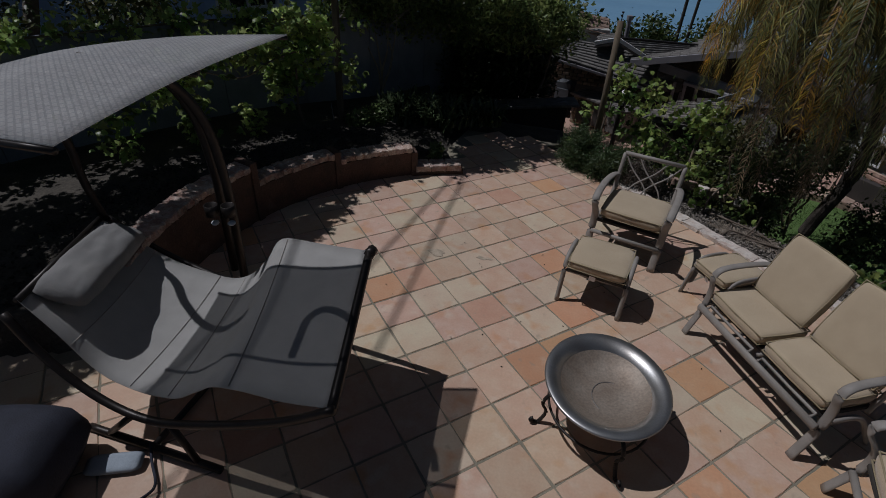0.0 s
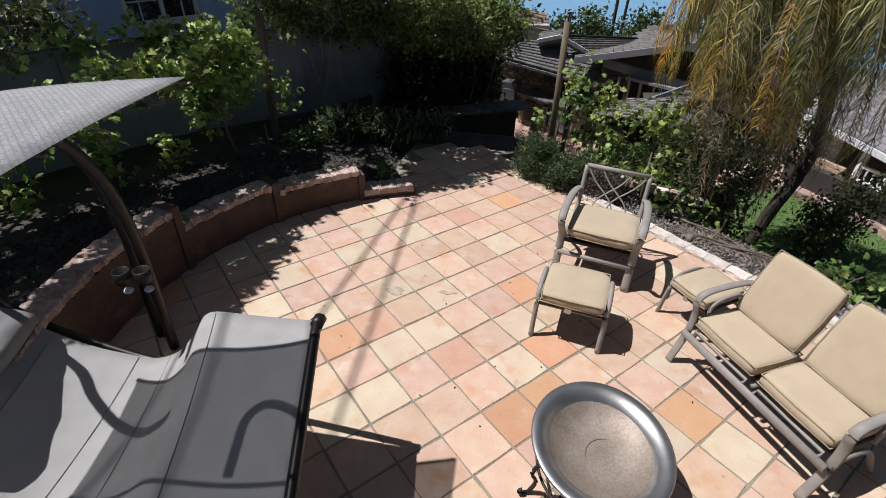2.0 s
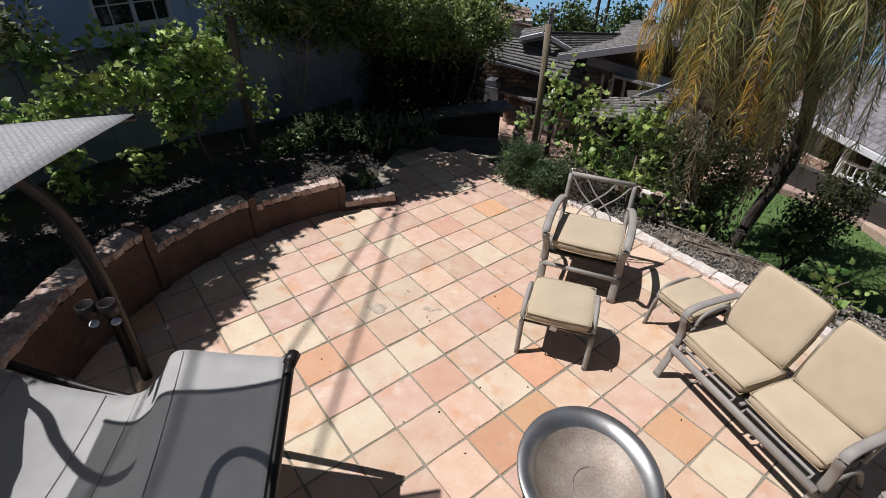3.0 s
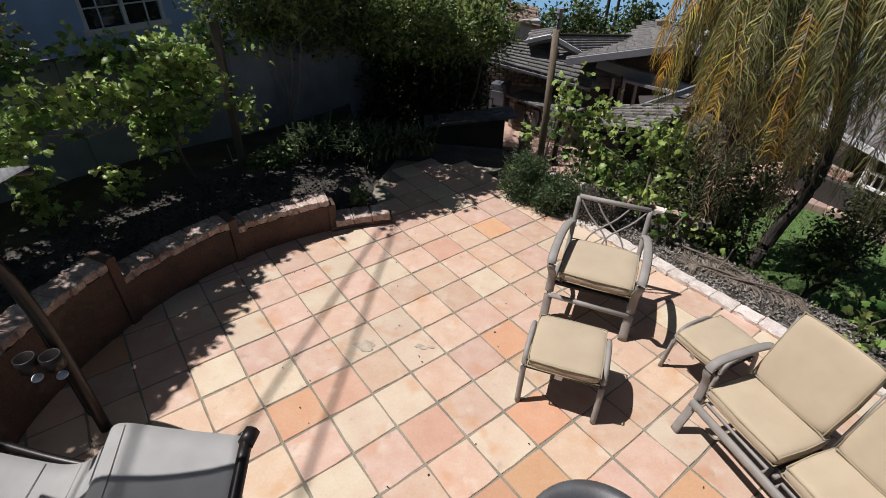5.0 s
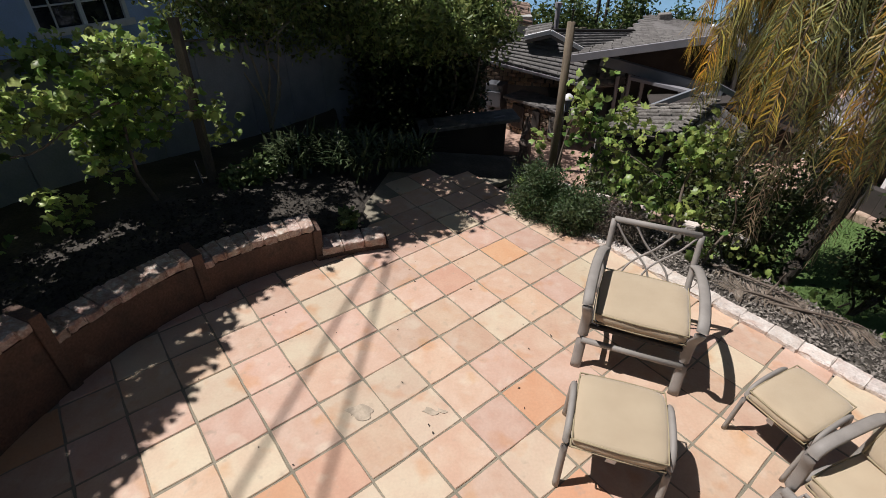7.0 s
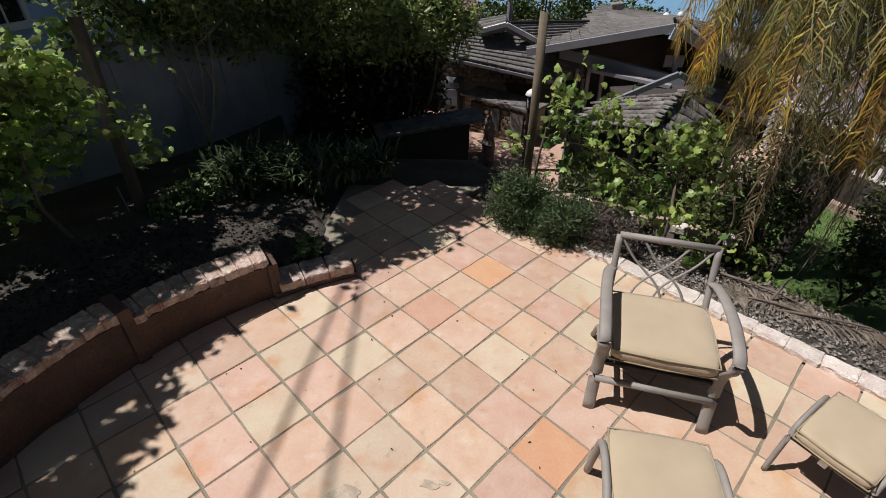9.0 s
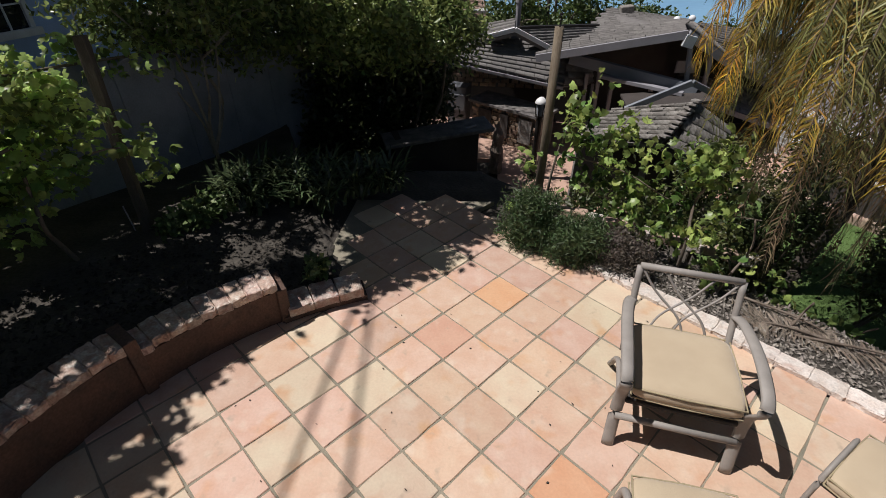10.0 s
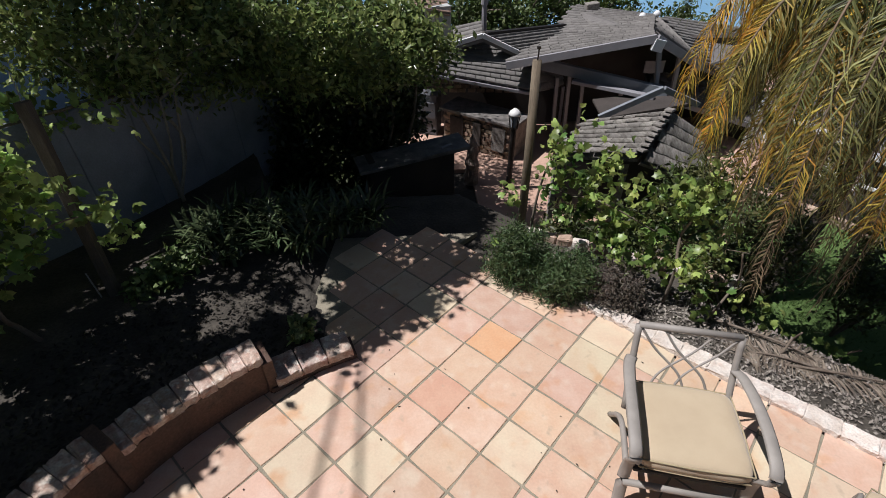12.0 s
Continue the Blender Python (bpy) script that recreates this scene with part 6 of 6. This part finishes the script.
bar([(-0.86, -2.38, 2.10), (-0.85, -2.25, 2.06), (-0.83, -2.13, 2.02), (-0.73, -2.06, 2.0), (-0.59, -2.09, 2.01), (-0.51, -2.18, 2.05), (-0.47, -2.30, 2.08)], 0.022, "canopy_hoop", lounger, "dark hoop below the canopy", M_BRONZE)
bar([tuple(fe[N] + Vector((0.02, 0.035, -0.01))), tuple(fe[N] + Vector((0.02, -0.03, -0.01)))], 0.034, "end_cap", lounger, "dark plastic end cap", M_BRONZE, 0)
for dx in (0.0, -0.19):
    # a small pale disc set just below each cup holder
    bm = bmesh.new()
    lathe(bm, [(0.001, 0.0), (0.027, 0.0), (0.029, 0.003), (0.027, 0.006), (0.001, 0.006)], 20)
    part("cup_base", bm, M_WHITE, lounger, "pale round disc below the cup holder", True, pose(-1.275 + dx * 0.6, -1.30 + dx * 0.2, 0.635, 12, 10, 0))
    bm = bmesh.new()
    lathe(bm, [(0.035, 0.0), (0.05, 0.005), (0.05, 0.09), (0.044, 0.09), (0.043, 0.012), (0.001, 0.012)], 20)
    part("cup_holder", bm, M_BRONZE, lounger, "dark round cup holder", True, pose(-1.28 + dx * 0.6, -1.30 + dx * 0.2, 0.70))
# canopy cloth
T0, N0, L0, K0 = Vector((-0.38, -1.65, 2.11)), Vector((-0.20, -3.06, 2.10)), Vector((-1.84, -1.77, 1.83)), Vector((-1.58, -3.1, 1.86))
bm = bmesh.new()
g = []
for i in range(17):
    g.append([])
    for j in range(17):
        u, v = i / 16, j / 16
        p = T0.lerp(N0, u).lerp(L0.lerp(K0, u), v)
        p.z += 0.12 * math.sin(math.pi * v) * (0.6 + 0.4 * math.sin(math.pi * u))
        p.x -= 0.05 * math.sin(math.pi * u) * (1 - v)
        p.y -= 0.12 * math.sin(math.pi * v) * (1 - u) ** 2
        g[-1].append(p)
top = [[bm.verts.new(p) for p in r] for r in g]
low = [[bm.verts.new(p - Vector((0, 0, 0.004))) for p in r] for r in g]
for i in range(16):
    for j in range(16):
        bm.faces.new((top[i][j], top[i + 1][j], top[i + 1][j + 1], top[i][j + 1]))
        bm.faces.new((low[i][j], low[i][j + 1], low[i + 1][j + 1], low[i + 1][j]))
for i in range(16):
    for j in (0, 16):
        bm.faces.new((top[i][j], top[i + 1][j], low[i + 1][j], low[i][j]))
        bm.faces.new((top[j][i], top[j][i + 1], low[j][i + 1], low[j][i]))
bmesh.ops.recalc_face_normals(bm, faces=bm.faces)
part("canopy", bm, M_CANOPY, lounger, "pale grey woven canopy cloth", True)
for i in (0, 8, 16):
    bar([tuple(g[i][j] - Vector((0, 0, 0.016))) for j in range(0, 17, 4)], 0.011, "canopy_rib", lounger, "dark canopy rib", M_BRONZE, 3, seg=6)

# bag and cloth left on the floor by the lounger
bag = thing("cloth_bag", "dark navy cloth bag with a pale blue towel", "bag")
bm = bmesh.new()
cushion(bm, 0.75, 0.55, 0.42, 10, 0.9, 0.3)
part("body", bm, M_NAVY, bag, "navy cloth body", True, pose(-1.45, -3.12, 0.0, 0, 0, 20))
bm = bmesh.new()
cushion(bm, 0.30, 0.12, 0.035, 8, 0.5, 0.3)
part("towel", bm, M_CLOTHBLUE, bag, "pale blue towel", True, pose(-1.02, -2.88, 0.02, 10, 0, 25))
bar([(-0.92, -2.72, 0.05), (-0.85, -2.80, 0.03), (-0.72, -2.92, 0.03), (-0.70, -3.05, 0.10)], 0.008, "strap", bag, "dark strap", M_NAVY)

# stains on two pale tiles, and a few dry leaves
M_STAIN = material("damp_stain", (0.51, 0.42, 0.32), 0.8, 0.2, 12, 0, 0.1, 60)
for (u, v), ox, oy, r in (((0, -1), 0.05, -0.03, 0.055), ((1, 0), 0.02, 0.03, 0.03), ((1, 0), 0.09, 0.04, 0.02)):
    bm = bmesh.new()
    cx, cy = (u + v + 1) * S + ox, (v - u) * S + oy
    bm.faces.new([bm.verts.new((cx + r * (1.5 + 0.4 * math.sin(3 * a + r * 90)) * math.cos(a), cy + r * (0.8 + 0.3 * math.cos(2 * a + r * 50)) * math.sin(a), 0.0028)) for a in np.linspace(0, 2 * math.pi, 24, endpoint=False)])
    part("stain", bm, M_STAIN, patio, "faint grey stain")
fl = np.stack([rng.uniform(-1.3, 2.6, 60), rng.uniform(-1.6, 2.2, 60), np.full(60, 0.006)], 1)
fl = fl[fl[:, 0] + fl[:, 1] < 3.3]
tagged(part("fallen_leaf_litter", leaf_mesh("fallen_leaf_litter", fl, 0.018, M_LITTER, 0.5, 0.0, up=0.95), M_LITTER), "tiny dry fallen leaves on the tiles", "litter", kind="stuff")

# ---- many small pieces last: bricks and tiles ----
for k, (owner, m, size, mat) in enumerate(brick_jobs):
    part("brick", cap_brick(k, size), mat, owner, place=m)
for kind, k, m in tile_jobs[0]:
    ob = new("tile", TILES[kind][k])
    ob.parent, ob.matrix_basis = patio, m
far_tiles = {}
for kind, k, m in tile_jobs[1]:
    far_tiles.setdefault(kind, []).append((TILES[kind][k], m))
for kind, jobs in far_tiles.items():
    bm = bmesh.new()
    for me, m in jobs:
        k0 = len(bm.verts)
        bm.from_mesh(me)
        bm.verts.ensure_lookup_table()
        bmesh.ops.transform(bm, matrix=m, verts=bm.verts[k0:])
    tagged(part("tile_field", bm, TILE_KINDS[kind], patio), kind="stuff")
